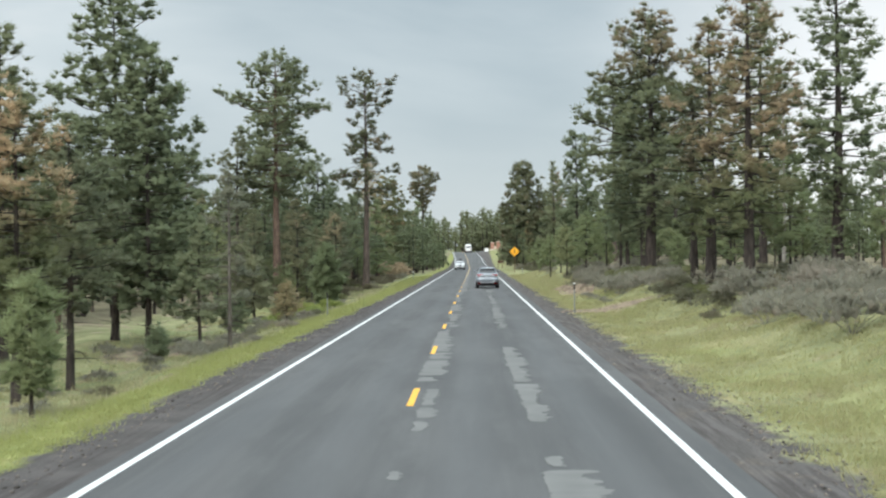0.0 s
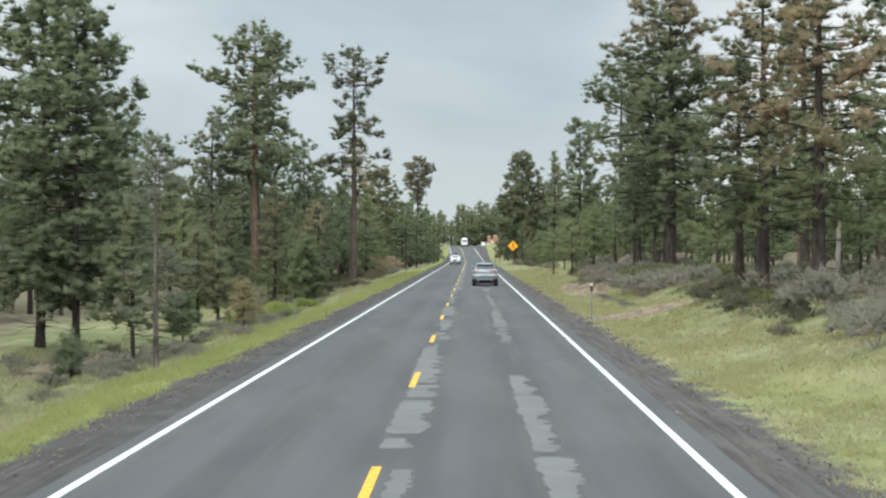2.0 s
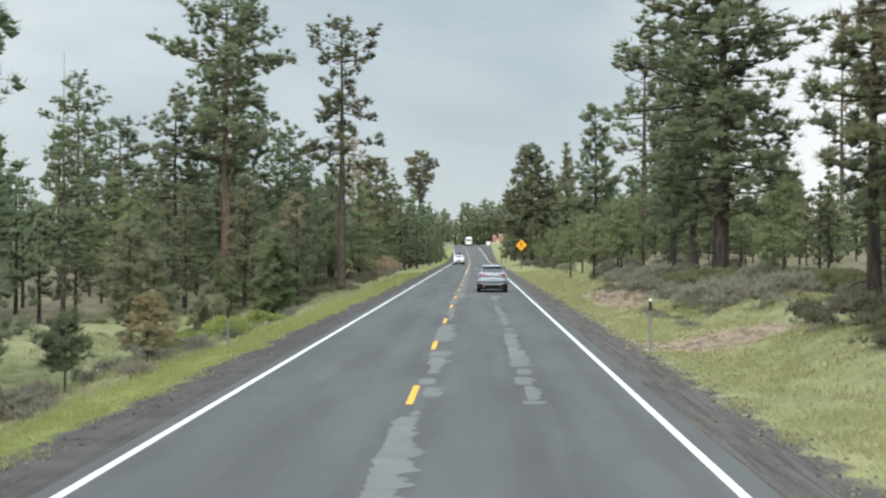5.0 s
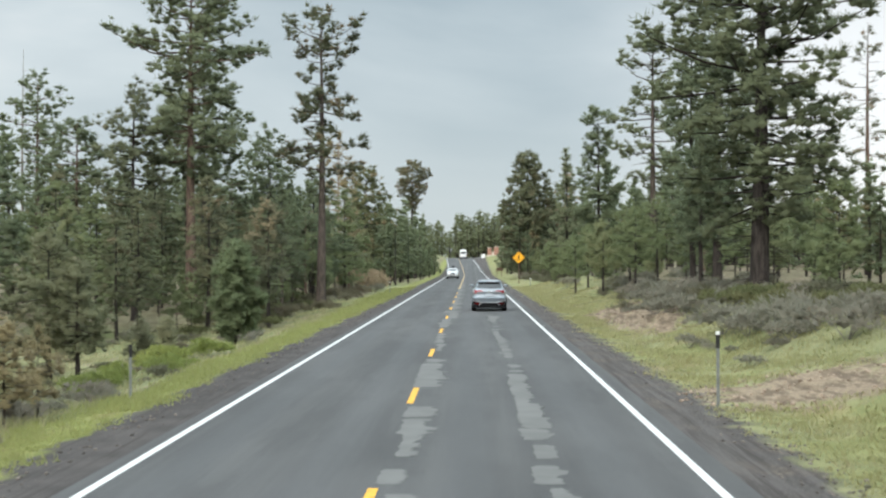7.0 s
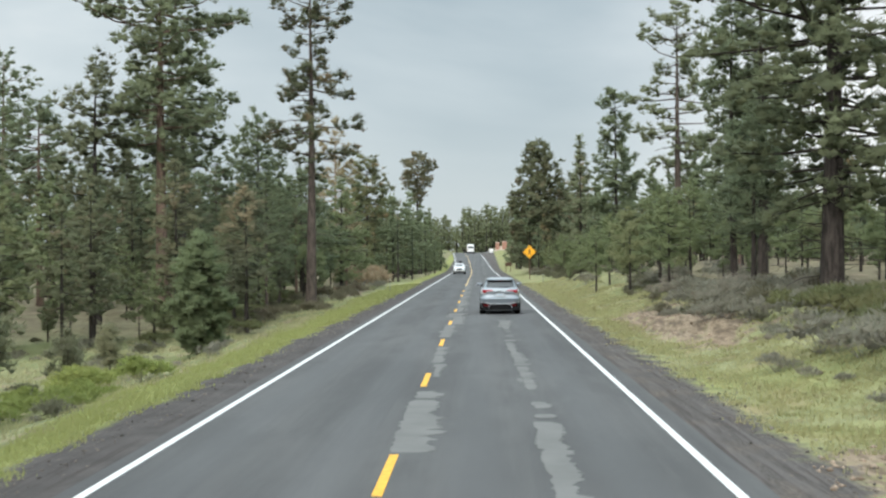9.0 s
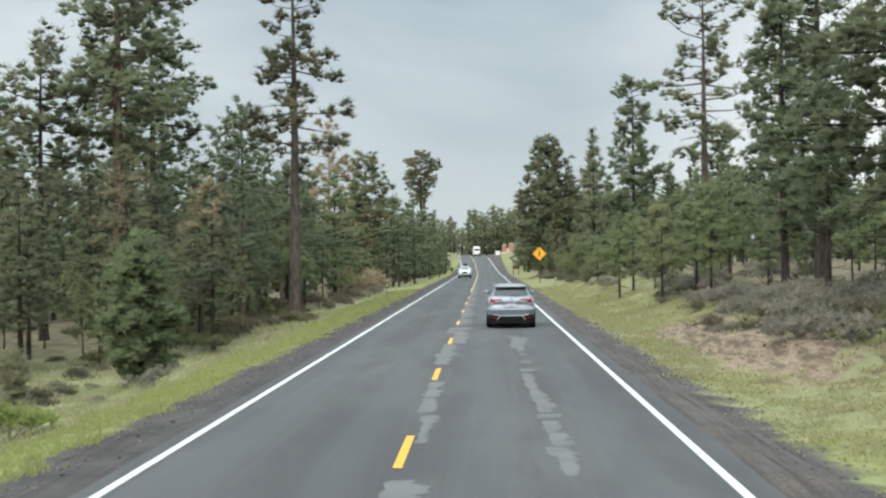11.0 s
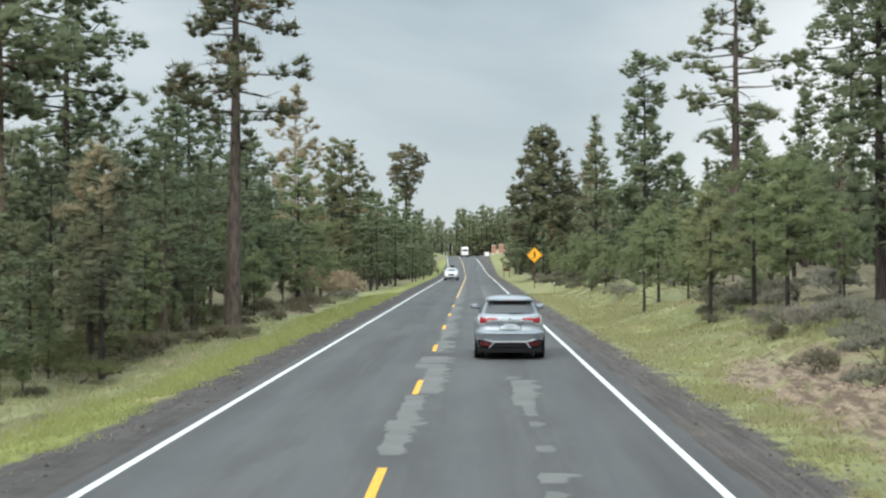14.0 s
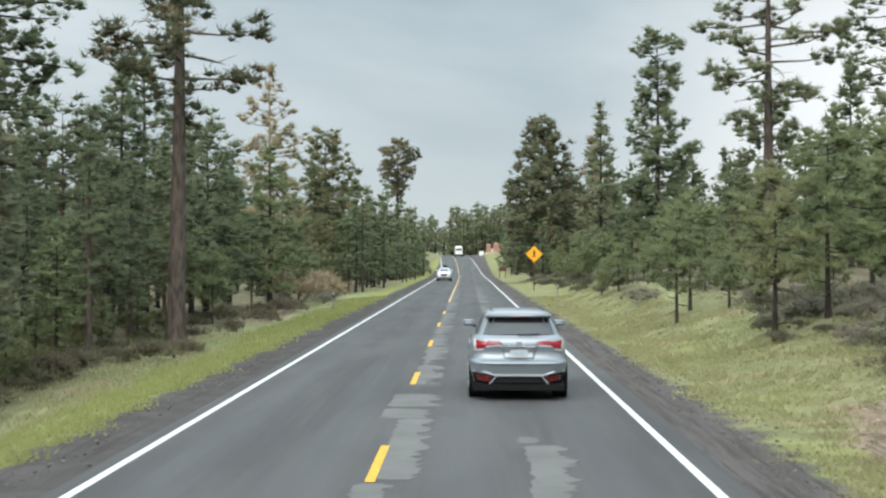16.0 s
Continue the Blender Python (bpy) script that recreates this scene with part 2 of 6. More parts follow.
    n.bump(n.math("ADD", fine, mid), 0.6, 0.05)
    return n.mat


ASPHALT, GROUND = asphalt(), ground_mat()
PINE = needles("pine_needles", (0.172, 0.206, 0.126), (0.276, 0.316, 0.175), (0.30, 0.25, 0.15), -0.2)
PINE_TAN = needles("browning_pine_needles", (0.15, 0.175, 0.10), (0.25, 0.275, 0.145), (0.42, 0.33, 0.19), 0.75, (2.7, 6.0, 0.25))
PINE_DRY = needles("dry_tan_needles", (0.24, 0.20, 0.12), (0.33, 0.28, 0.17), (0.48, 0.37, 0.24), 1.1)
PINE_YOUNG = needles("young_pine_needles", (0.20, 0.236, 0.118), (0.315, 0.355, 0.178), (0.28, 0.24, 0.13), 0.1)
PINE_TIPS = needles("tan_tipped_needles", (0.22, 0.23, 0.136), (0.335, 0.338, 0.198), (0.46, 0.40, 0.26), 0.35)
PINE_PALE = needles("pale_dried_needles", (0.34, 0.28, 0.15), (0.46, 0.39, 0.23), (0.55, 0.45, 0.30), 0.6)
PINE_MIX = needles("partly_brown_needles", (0.155, 0.17, 0.098), (0.262, 0.272, 0.152), (0.37, 0.295, 0.19), 0.42)
PINE_PATCHY = needles("orange_patched_needles", (0.13, 0.155, 0.08), (0.22, 0.25, 0.12), (0.50, 0.36, 0.20), 0.45)
PINE_THIN = needles("sparse_brown_tinged_needles", (0.13, 0.145, 0.085), (0.23, 0.24, 0.135), (0.34, 0.26, 0.16), 0.55)
PINE_BROWNED = needles("browned_upper_needles", (0.13, 0.155, 0.08), (0.24, 0.26, 0.13), (0.42, 0.335, 0.215), 0.8, (3.6, 6.2, 0.1))
PINE_RUST = needles("rusty_upper_needles", (0.13, 0.155, 0.08), (0.24, 0.26, 0.13), (0.45, 0.35, 0.22), 0.92, (3.4, 5.6, 0.1))
PINE_ORANGE = needles("orange_upper_needles", (0.14, 0.165, 0.085), (0.25, 0.27, 0.13), (0.64, 0.48, 0.30), 0.9, (4.0, 5.6, 0.05))
PINE_CROWN = needles("tan_topped_needles", (0.145, 0.172, 0.105), (0.24, 0.272, 0.148), (0.40, 0.32, 0.21), 0.95, (12.5, 15.5, 0.04))
PINE_GREY = needles("grey_green_needles", (0.19, 0.20, 0.14), (0.30, 0.30, 0.22), (0.32, 0.28, 0.20), 0.5)
PINE_DULL = needles("dull_green_needles", (0.16, 0.178, 0.106), (0.258, 0.275, 0.165), (0.38, 0.325, 0.215), 0.3)
PINE_TOPPED = needles("tan_topped_dull_needles", (0.17, 0.185, 0.118), (0.27, 0.285, 0.172), (0.46, 0.385, 0.24), 0.85, (4.0, 5.4, 0.15))
JUNIPER = needles("juniper_scales", (0.145, 0.182, 0.10), (0.275, 0.32, 0.165), (0.36, 0.38, 0.27), 0.25)
SAGE = needles("sage_leaves", (0.235, 0.225, 0.17), (0.36, 0.335, 0.26), (0.28, 0.23, 0.165), 0.5)
SAGE_DARK = needles("dark_brush_leaves", (0.14, 0.14, 0.09), (0.22, 0.21, 0.135), (0.22, 0.175, 0.125), 0.45)
MANZANITA = needles("manzanita_leaves", (0.185, 0.225, 0.068), (0.38, 0.425, 0.135), (0.38, 0.37, 0.16), 0.15)
BRUSH_GREEN = needles("dull_green_brush_leaves", (0.13, 0.14, 0.065), (0.21, 0.22, 0.10), (0.22, 0.19, 0.11), 0.3)
GRASS = needles("verge_grass_blades", (0.275, 0.305, 0.108), (0.39, 0.41, 0.16), (0.46, 0.42, 0.22), 0.25)
GRASS_PALE = needles("straw_grass_blades", (0.295, 0.302, 0.138), (0.415, 0.41, 0.20), (0.48, 0.42, 0.25), 0.45)
GRASS_DRY = needles("dry_grass_blades", (0.29, 0.295, 0.14), (0.44, 0.42, 0.23), (0.52, 0.45, 0.28), 0.6)
BARK_DARK = bark("dark_bark", (0.028, 0.024, 0.0215), (0.076, 0.063, 0.055))
BARK_RED = bark("reddish_bark", (0.08, 0.057, 0.046), (0.205, 0.142, 0.108))
BARK_BROWN = bark("grey_brown_bark", (0.058, 0.047, 0.041), (0.14, 0.11, 0.092))
BARK_WEATHERED = bark("weathered_brown_wood", (0.075, 0.066, 0.056), (0.20, 0.18, 0.155))
BARK_TAN = bark("bleached_tan_wood", (0.27, 0.20, 0.145), (0.42, 0.33, 0.25))
BARK_GREY = bark("weathered_grey_wood", (0.16, 0.145, 0.125), (0.34, 0.315, 0.28))
WHITE_LINE = plain("white_road_paint", (0.62, 0.62, 0.60), 0.7, wear=0.16, scale=9.0)
FADED_LINE = plain("faded_yellow_road_paint", (0.56, 0.40, 0.19), 0.75, wear=0.3, scale=3.0)
PATCH = plain("pale_worn_asphalt_patch", (0.150, 0.149, 0.142), 0.9, 0.0, 0.2, 0.10, 1.2)
YELLOW_LINE = plain("yellow_road_paint", (0.70, 0.37, 0.035), 0.7, wear=0.2, scale=9.0)


# ---- ground and road ----
def smooth(a, b, v):
    v = np.clip((v - a) / (b - a), 0, 1)
    return v * v * (3 - 2 * v)


def bend(y):
    return -9.2e-5 * np.maximum(y - 250, 0) ** 2


def road_z(y):
    return 3.9 * smooth(280, 450, y)


def height(x, y):
    """The ground: flat at the road, falling away on one side, a low bank on the other, rising far ahead."""
    x, y = np.asarray(x, float), np.asarray(y, float)
    u = x - bend(y)
    fall = 0.3 + 0.7 * (1 - smooth(100, 140, y))
    left = -1.35 * fall * smooth(-4.0, -11.5, u) + 0.5 * smooth(-30, -80, u)
    right = (1.25 * smooth(6.4, 11.2, u) + 0.8 * smooth(11, 22, u)) * (0.9 - 0.12 * smooth(55, 85, y) + 0.62 * smooth(122, 155, y)) * (1 - 0.5 * smooth(122, 190, y))
    lump = 0.10 * np.sin(x * 0.9 + 0.35 * y) + 0.08 * np.sin(0.55 * y - 0.6 * x + 2.0) + 0.05 * np.sin(1.7 * x + 1.1 * y)
    cut = smooth(1.25, 0.7, ((x - 8.5) / 1.6) ** 2 + ((y - 91) / 10.5) ** 2)
    ledge = 0.26 * cut * (smooth(-0.25, 0.25, np.sin(4.2 * x + 0.33 * y + 0.9 * np.sin(0.8 * y))) - 0.5)
    off = np.maximum(smooth(6.0, 9.0, u), smooth(-5.2, -8.0, u))
    far = 4.0 * smooth(455, 540, y) * smooth(2, -14, u) + 1.5 * smooth(470, 700, y)
    return road_z(y) + left + right + lump * off + far + ledge


def mesh_of(name, verts, faces, mat, smooth_shade=False):
    me = bpy.data.meshes.new(name)
    me.from_pydata([tuple(v) for v in verts], [], [tuple(f) for f in faces])
    me.materials.append(mat)
    if smooth_shade:
        me.shade_smooth()
    return me


def fast_mesh(name, verts, tris, mat):
    """A mesh of triangles straight from arrays."""
    verts, tris = np.asarray(verts, np.float32), np.asarray(tris, np.int32)
    me = bpy.data.meshes.new(name)
    me.vertices.add(len(verts))
    me.vertices.foreach_set("co", verts.ravel())
    me.loops.add(3 * len(tris))
    me.loops.foreach_set("vertex_index", tris.ravel())
    me.polygons.add(len(tris))
    me.polygons.foreach_set("loop_start", np.arange(0, 3 * len(tris), 3, dtype=np.int32))
    me.update(calc_edges=True)
    me.materials.append(mat)
    return me


def grid(name, xs, ys, fn, mat):
    gx, gy = np.meshgrid(xs, ys)
    v = np.stack([gx.ravel(), gy.ravel(), fn(gx, gy).ravel()], 1)
    n = len(xs)
    a = (np.arange(len(ys) - 1)[:, None] * n + np.arange(n - 1)[None]).ravel()
    return mesh_of(name, v, np.stack([a, a + 1, a + 1 + n, a + n], 1).tolist(), mat, True)


def ground_fn(x, y):
    u = x - bend(y)
    under = (u > -3.6) & (u < 4.4) & (y < 450)
    return height(x, y) - np.where(under, 0.06, 0.0)


def spread(edges):
    out = []
    for a, b, n in edges:
        out += list(np.linspace(a, b, n, endpoint=False))
    return np.array(out + [edges[-1][1]])


GX = spread(((-1600, -200, 10), (-200, -60, 12), (-60, -18, 18), (-18, -5, 20), (-5, -3.6, 4), (-3.6, 4.4, 4), (4.4, 6, 4), (6, 11, 26), (11, 20, 12), (20, 60, 14), (60, 200, 10), (200, 1600, 10)))
GY = spread(((-200, -10, 10), (-10, 130, 180), (130, 260, 45), (260, 520, 50), (520, 900, 20), (900, 3500, 8)))
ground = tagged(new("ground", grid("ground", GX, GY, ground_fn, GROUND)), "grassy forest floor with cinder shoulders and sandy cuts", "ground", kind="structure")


def ribbon(name, x0, x1, y0, y1, lift, mat, step=4.0):
    """A strip that follows the road's bend and rise."""
    ys = np.linspace(y0, y1, max(2, int((y1 - y0) / step) + 1))
    xs = np.linspace(x0, x1, 2)
    v, f = [], []
    for y in ys:
        b, z = float(bend(y)), float(road_z(y))
        for x in xs:
            v.append((x + b, y, z + lift))
        for x in xs:
            v.append((x + b, y, z + lift - 0.05))
    for i in range(len(ys) - 1):
        o = 4 * i
        f += [(o, o + 1, o + 5, o + 4), (o, o + 4, o + 6, o + 2), (o + 1, o + 3, o + 7, o + 5)]
    return mesh_of(name, v, f, mat)


road = tagged(new("road", ribbon("road", -3.55, 4.35, -60, 452, 0.0, ASPHALT)), "worn dark grey two-lane asphalt road with pale patches", "road", kind="structure")


def mark(name, me, label):
    ob = new(name, me)
    ob.parent = road
    return tagged(ob, label)


mark("edge_line", ribbon("edge_line", -3.31, -3.19, -60, 430, 0.008, WHITE_LINE), "white painted edge line")
mark("edge_line", ribbon("edge_line", 3.89, 4.01, -60, 400, 0.008, WHITE_LINE), "white painted edge line")
dash_mesh = ribbon("dash", -0.06, 0.06, -3.05, 0.0, 0.008, YELLOW_LINE)
for i in range(-4, 12):
    d = mark("dash", dash_mesh, "")
    d.location.y = 13.81 + 12.19 * i
mark("centre_line", ribbon("centre_line", -0.055, 0.055, 163, 440, 0.008, FADED_LINE), "solid yellow centre line")


def pale_patches(*spans):
    """Thin worn patches on the asphalt, each with a ragged edge: from y, to y, from x, to x."""
    for order, (y0, y1, x0, x1) in enumerate(spans):
        top = 0.003 + 0.002 * (order % 2)
        y0, y1 = y0 - 0.12, y1 + 0.12
        rnd_p = random.Random(round(y0 * 10 + 1000 * x0))
        n = max(4, int((y1 - y0) / 0.07))
        v, f = [], []
        tongue, aim, lip = 0.85, 0.9, 0.0
        for i in range(n + 1):
            k = i / n
            if rnd_p.random() < 0.22:
                aim = rnd_p.choice((0.7, 0.8, 0.9, 1.0, 1.12))
            tongue += 0.6 * (aim - tongue)
            lip += (rnd_p.uniform(-0.07, 0.07) - lip) * 0.35
            end = min(1.0, 0.62 + 3.0 * (y1 - y0) * k, 0.62 + 3.0 * (y1 - y0) * (1 - k)) * rnd_p.uniform(0.94, 1.06)
            mid = x0 + (0.35 + 0.3 * math.sin(7 * y0)) * (x1 - x0)
            left = mid + (x0 + lip - mid) * end
            right = mid + (x0 + (x1 - x0) * tongue + rnd_p.uniform(-0.05, 0.05) - mid) * end
            y = y0 + (y1 - y0) * k
            v += [(left, y, top), (max(right, left + 0.02), y, top), (left, y, -0.01), (max(right, left + 0.02), y, -0.01)]
        for i in range(n):
            o = 4 * i
            f += [(o, o + 1, o + 5, o + 4), (o, o + 4, o + 6, o + 2), (o + 1, o + 3, o + 7, o + 5)]
        mark("patch", mesh_of("patch", v, f, PATCH), "")


pale_patches((15.5, 15.9, 0.1, 0.3), (19.8, 20.7, 0.18, 0.42), (21.4, 22.6, 0.17, 0.55), (23.2, 25.7, 0.20, 0.45), (27.6, 28.3, -0.07, 0.40), (29.0, 32.9, -0.08, 0.52), (33.6, 35.5, -0.03, 0.48), (36.1, 39.8, -0.10, 0.42), (39.8, 45.6, -0.12, 0.38))
pale_patches((45.9, 46.4, 0.09, 0.26), (48.6, 49.9, 0.15, 0.54), (50.8, 51.7, 0.0, 0.33), (53.0, 55.0, 0.10, 0.38), (55.2, 57.1, 0.02, 0.53), (57.5, 58.9, -0.03, 0.57), (62.9, 64.4, -0.09, 0.55), (64.5, 67.0, -0.11, 0.54), (67.0, 69.2, -0.12, 0.40), (69.6, 70.7, -0.07, 0.41))
pale_patches((74.1, 76.5, 0.10, 0.26), (76.5, 77.2, 0.04, 0.42), (77.9, 80.0, -0.05, 0.27), (80.4, 83.3, -0.06, 0.27), (88.2, 90.7, -0.16, 0.21), (90.7, 91.8, -0.25, 0.35), (92.0, 95.9, -0.15, 0.28), (96.4, 102.2, 0.02, 0.57), (102.5, 103.7, -0.30, 0.58), (104.2, 106.2, -0.26, 0.64), (108.4, 112.7, 0.03, 0.38))
pale_patches((11.0, 15.9, 1.95, 2.6), (16.4, 17.0, 2.06, 2.27), (20.8, 22.9, 2.0, 2.38), (22.9, 25.6, 1.97, 2.36), (25.7, 26.7, 1.92, 2.35), (27.3, 31.1, 1.93, 2.28), (31.1, 33.7, 1.89, 2.38), (34.0, 37.5, 1.90, 2.28), (47.6, 47.85, 1.91, 2.35), (48.2, 50.3, 2.02, 2.30), (50.8, 52.0, 1.88, 2.34), (52.8, 53.9, 1.98, 2.30))
pale_patches((54.7, 55.8, 1.89, 2.35), (56.0, 59.3, 1.92, 2.42), (59.3, 62.9, 1.95, 2.33), (63.1, 64.4, 1.91, 2.41), (64.4, 65.9, 1.97, 2.33), (66.6, 66.9, 2.0, 2.44), (68.0, 68.8, 2.07, 2.36), (71.2, 72.6, 2.04, 2.26), (72.8, 73.4, 1.94, 2.36), (73.7, 74.9, 2.04, 2.38), (75.2, 76.4, 2.0, 2.25), (76.9, 77.3, 1.94, 2.37))
pale_patches((77.8, 79.5, 2.0, 2.32), (79.5, 80.9, 1.95, 2.30), (81.0, 82.3, 1.98, 2.20), (82.3, 85.2, 1.92, 2.22), (86.0, 86.5, 1.91, 2.43), (88.5, 88.9, 1.99, 2.37), (91.3, 91.7, 2.04, 2.30), (92.7, 94.3, 2.0, 2.28), (94.3, 96.2, 1.88, 2.40), (96.2, 99.1, 1.93, 2.52), (99.6, 100.0, 1.88, 2.28))


# ---- trees ----
def tube(points, radii, sides, verts, tris):
    """Adds a tapered tube along the points to the lists."""
    o = len(verts)
    pts = [Vector(p) for p in points]
    for i, p in enumerate(pts):
        d = (pts[min(i + 1, len(pts) - 1)] - pts[max(i - 1, 0)]).normalized()
        side = d.cross(Vector((0.3, 0.9, 0.2))).normalized()
        up = d.cross(side)
        for k in range(sides):
            a = 2 * math.pi * k / sides
            verts.append(tuple(p + radii[i] * (math.cos(a) * side + math.sin(a) * up)))
    for i in range(len(pts) - 1):
        for k in range(sides):
            a, b = o + i * sides + k, o + i * sides + (k + 1) % sides
            tris += [(a, b, b + sides), (a, b + sides, a + sides)]


def blade_mesh(name, start, v, p, w, length, soft, mat):
    """Small three-cornered blades, with soft normals so that a clump shades as one body."""
    soft = soft / np.linalg.norm(soft, axis=1)[:, None]
    flip = (np.einsum("ij,ij->i", np.cross(p, v), soft) < 0)[:, None]
    p = np.where(flip, -p, p)
    verts = np.stack([start - p * w, start + p * w, start + v * length], 1).reshape(-1, 3)
    me = fast_mesh(name, verts, np.arange(len(verts)).reshape(-1, 3), mat)
    me.normals_split_custom_set_from_vertices(np.repeat(soft, 3, 0).tolist())
    return me


SPINDLE = np.array([(1, 0, 0), (-0.5, 0.87, 0), (-0.5, -0.87, 0), (0, 0, 1), (0, 0, -1)], float)
SPINDLE_TRIS = np.array([(0, 1, 3), (1, 2, 3), (2, 0, 3), (1, 0, 4), (2, 1, 4), (0, 2, 4)])


def crown_mesh(start, v, p, w, length, soft, cents, along, core, rng, mat, lean_n=None, stretch_k=1.3):
    """Needle blades round small dense clumps."""
    soft = soft / np.linalg.norm(soft, axis=1)[:, None]
    flip = (np.einsum("ij,ij->i", np.cross(p, v), soft) < 0)[:, None]
    p = np.where(flip, -p, p)
    bv = np.stack([start - p * w, start + p * w, start + v * length], 1).reshape(-1, 3)
    n = len(cents)
    w_ = along + rng.normal(size=(n, 3)) * 0.45
    w_ /= np.linalg.norm(w_, axis=1)[:, None]
    u_ = np.cross(w_, rng.normal(size=(n, 3)))
    u_ /= np.linalg.norm(u_, axis=1)[:, None]
    v_ = np.cross(w_, u_)
    shape = SPINDLE[None] * rng.uniform(0.65, 1.35, (n, 5, 3)) * (core * rng.uniform(0.7, 1.25, n))[:, None, None]
    shape = shape[:, :, :1] * u_[:, None] + shape[:, :, 1:2] * v_[:, None] + stretch_k * shape[:, :, 2:] * w_[:, None]
    cn = 0.35 * shape / np.linalg.norm(shape, axis=2)[:, :, None] + (np.array((0, 0, 0.6)) if lean_n is None else lean_n[:, None])
    cv = (shape + cents[:, None]).reshape(-1, 3)
    tris = np.concatenate([np.arange(len(bv)).reshape(-1, 3), (SPINDLE_TRIS[None] + 5 * np.arange(n)[:, None, None] + len(bv)).reshape(-1, 3)])
    me = fast_mesh("crown", np.concatenate([bv, cv]), tris, mat)
    normals = np.concatenate([np.repeat(soft, 3, 0), cn.reshape(-1, 3)])
    normals /= np.linalg.norm(normals, axis=1)[:, None]
    me.normals_split_custom_set_from_vertices(normals.tolist())
    return me


def outline(profile, crown_from, width):
    """Crown radius against the share of the height, for the repeated forest trees."""
    forms = {
        "cone": ((0.0, 0.55), (0.12, 1.0), (0.45, 0.80), (0.75, 0.46), (1.0, 0.10)),
        "spire": ((0.0, 0.6), (0.10, 1.0), (0.5, 0.62), (0.8, 0.3), (1.0, 0.08)),
        "dome": ((0.0, 0.5), (0.2, 0.95), (0.6, 1.0), (0.85, 0.72), (1.0, 0.3)),
        "flat": ((0.0, 0.6), (0.3, 0.8), (0.7, 1.0), (0.92, 0.75), (1.0, 0.4)),
        "egg": ((0.0, 0.5), (0.25, 1.0), (0.55, 0.92), (0.85, 0.5), (1.0, 0.15)),
    }
    return tuple((crown_from + (1 - crown_from) * s, 0.5 * width * k) for s, k in forms[profile])


KNOB = np.array([(1, 0, 0), (-1, 0, 0), (0, 1, 0), (0, -1, 0), (0, 0, 1), (0, 0, -0.8)], float)
KNOB_TRIS = np.array([(0, 2, 4), (2, 1, 4), (1, 3, 4), (3, 0, 4), (2, 0, 5), (1, 2, 5), (3, 1, 5), (0, 3, 5)])


def needle_pads(cents, sizes, away, blades, blade, thin, rng, mat):
    """Flattened sprays of needles: a small dense heart in each, with needles standing out of its upper side."""
    n = len(cents)
    d = rng.normal(size=(n, blades, 3))
    d /= np.linalg.norm(d, axis=2)[:, :, None]
    d[:, :, 2] = np.where(d[:, :, 2] < -0.3, -d[:, :, 2], d[:, :, 2])
    a = sizes[:, None, None]
    flat = np.array((1.0, 1.0, 0.62))
    start = cents[:, None] + d * flat * a * rng.uniform(0.25, 0.85, (n, blades, 1))
    v = d * np.array((1.0, 1.0, 0.8)) + rng.normal(size=(n, blades, 3)) * 0.42 + away[:, None] * 0.25 + np.array((0, 0, 0.28))
    v /= np.linalg.norm(v, axis=2)[:, :, None]
    p = np.cross(v, rng.normal(size=(n, blades, 3)))
    p /= np.linalg.norm(p, axis=2)[:, :, None]
    soft = d * 0.24 + away[:, None] * 0.50 + np.array((0, 0, 0.42)) + rng.normal(size=(n, blades, 3)) * 0.10
    soft /= np.linalg.norm(soft, axis=2)[:, :, None]
    p = np.where((np.einsum("nij,nij->ni", np.cross(p, v), soft) < 0)[:, :, None], -p, p)
    w = 0.5 * thin * rng.uniform(0.7, 1.35, (n, blades, 1))
    ln = blade * rng.uniform(0.6, 1.3, (n, blades, 1))
    bv = np.stack([start - p * w, start + p * w, start + v * ln], 2).reshape(-1, 3)
    bn = np.repeat(soft.reshape(-1, 3), 3, 0)
    heart = KNOB[None] * rng.uniform(0.65, 1.25, (n, 6, 3)) * np.array((0.62, 0.62, 0.44)) * a
    turn = rng.uniform(0, 6.28, n)
    c, s = np.cos(turn)[:, None], np.sin(turn)[:, None]
    heart = np.stack([heart[:, :, 0] * c - heart[:, :, 1] * s, heart[:, :, 0] * s + heart[:, :, 1] * c, heart[:, :, 2]], 2)
    hn = heart / np.linalg.norm(heart, axis=2)[:, :, None] * 0.20 + away[:, None] * 0.50 + np.array((0, 0, 0.40))
    hn /= np.linalg.norm(hn, axis=2)[:, :, None]
    tris = np.concatenate([np.arange(len(bv)).reshape(-1, 3), (KNOB_TRIS[None] + 6 * np.arange(n)[:, None, None] + len(bv)).reshape(-1, 3)])
    me = fast_mesh("crown", np.concatenate([bv, (heart + cents[:, None]).reshape(-1, 3)]), tris, mat)
    me.normals_split_custom_set_from_vertices(np.concatenate([bn, hn.reshape(-1, 3)]).tolist())
    return me


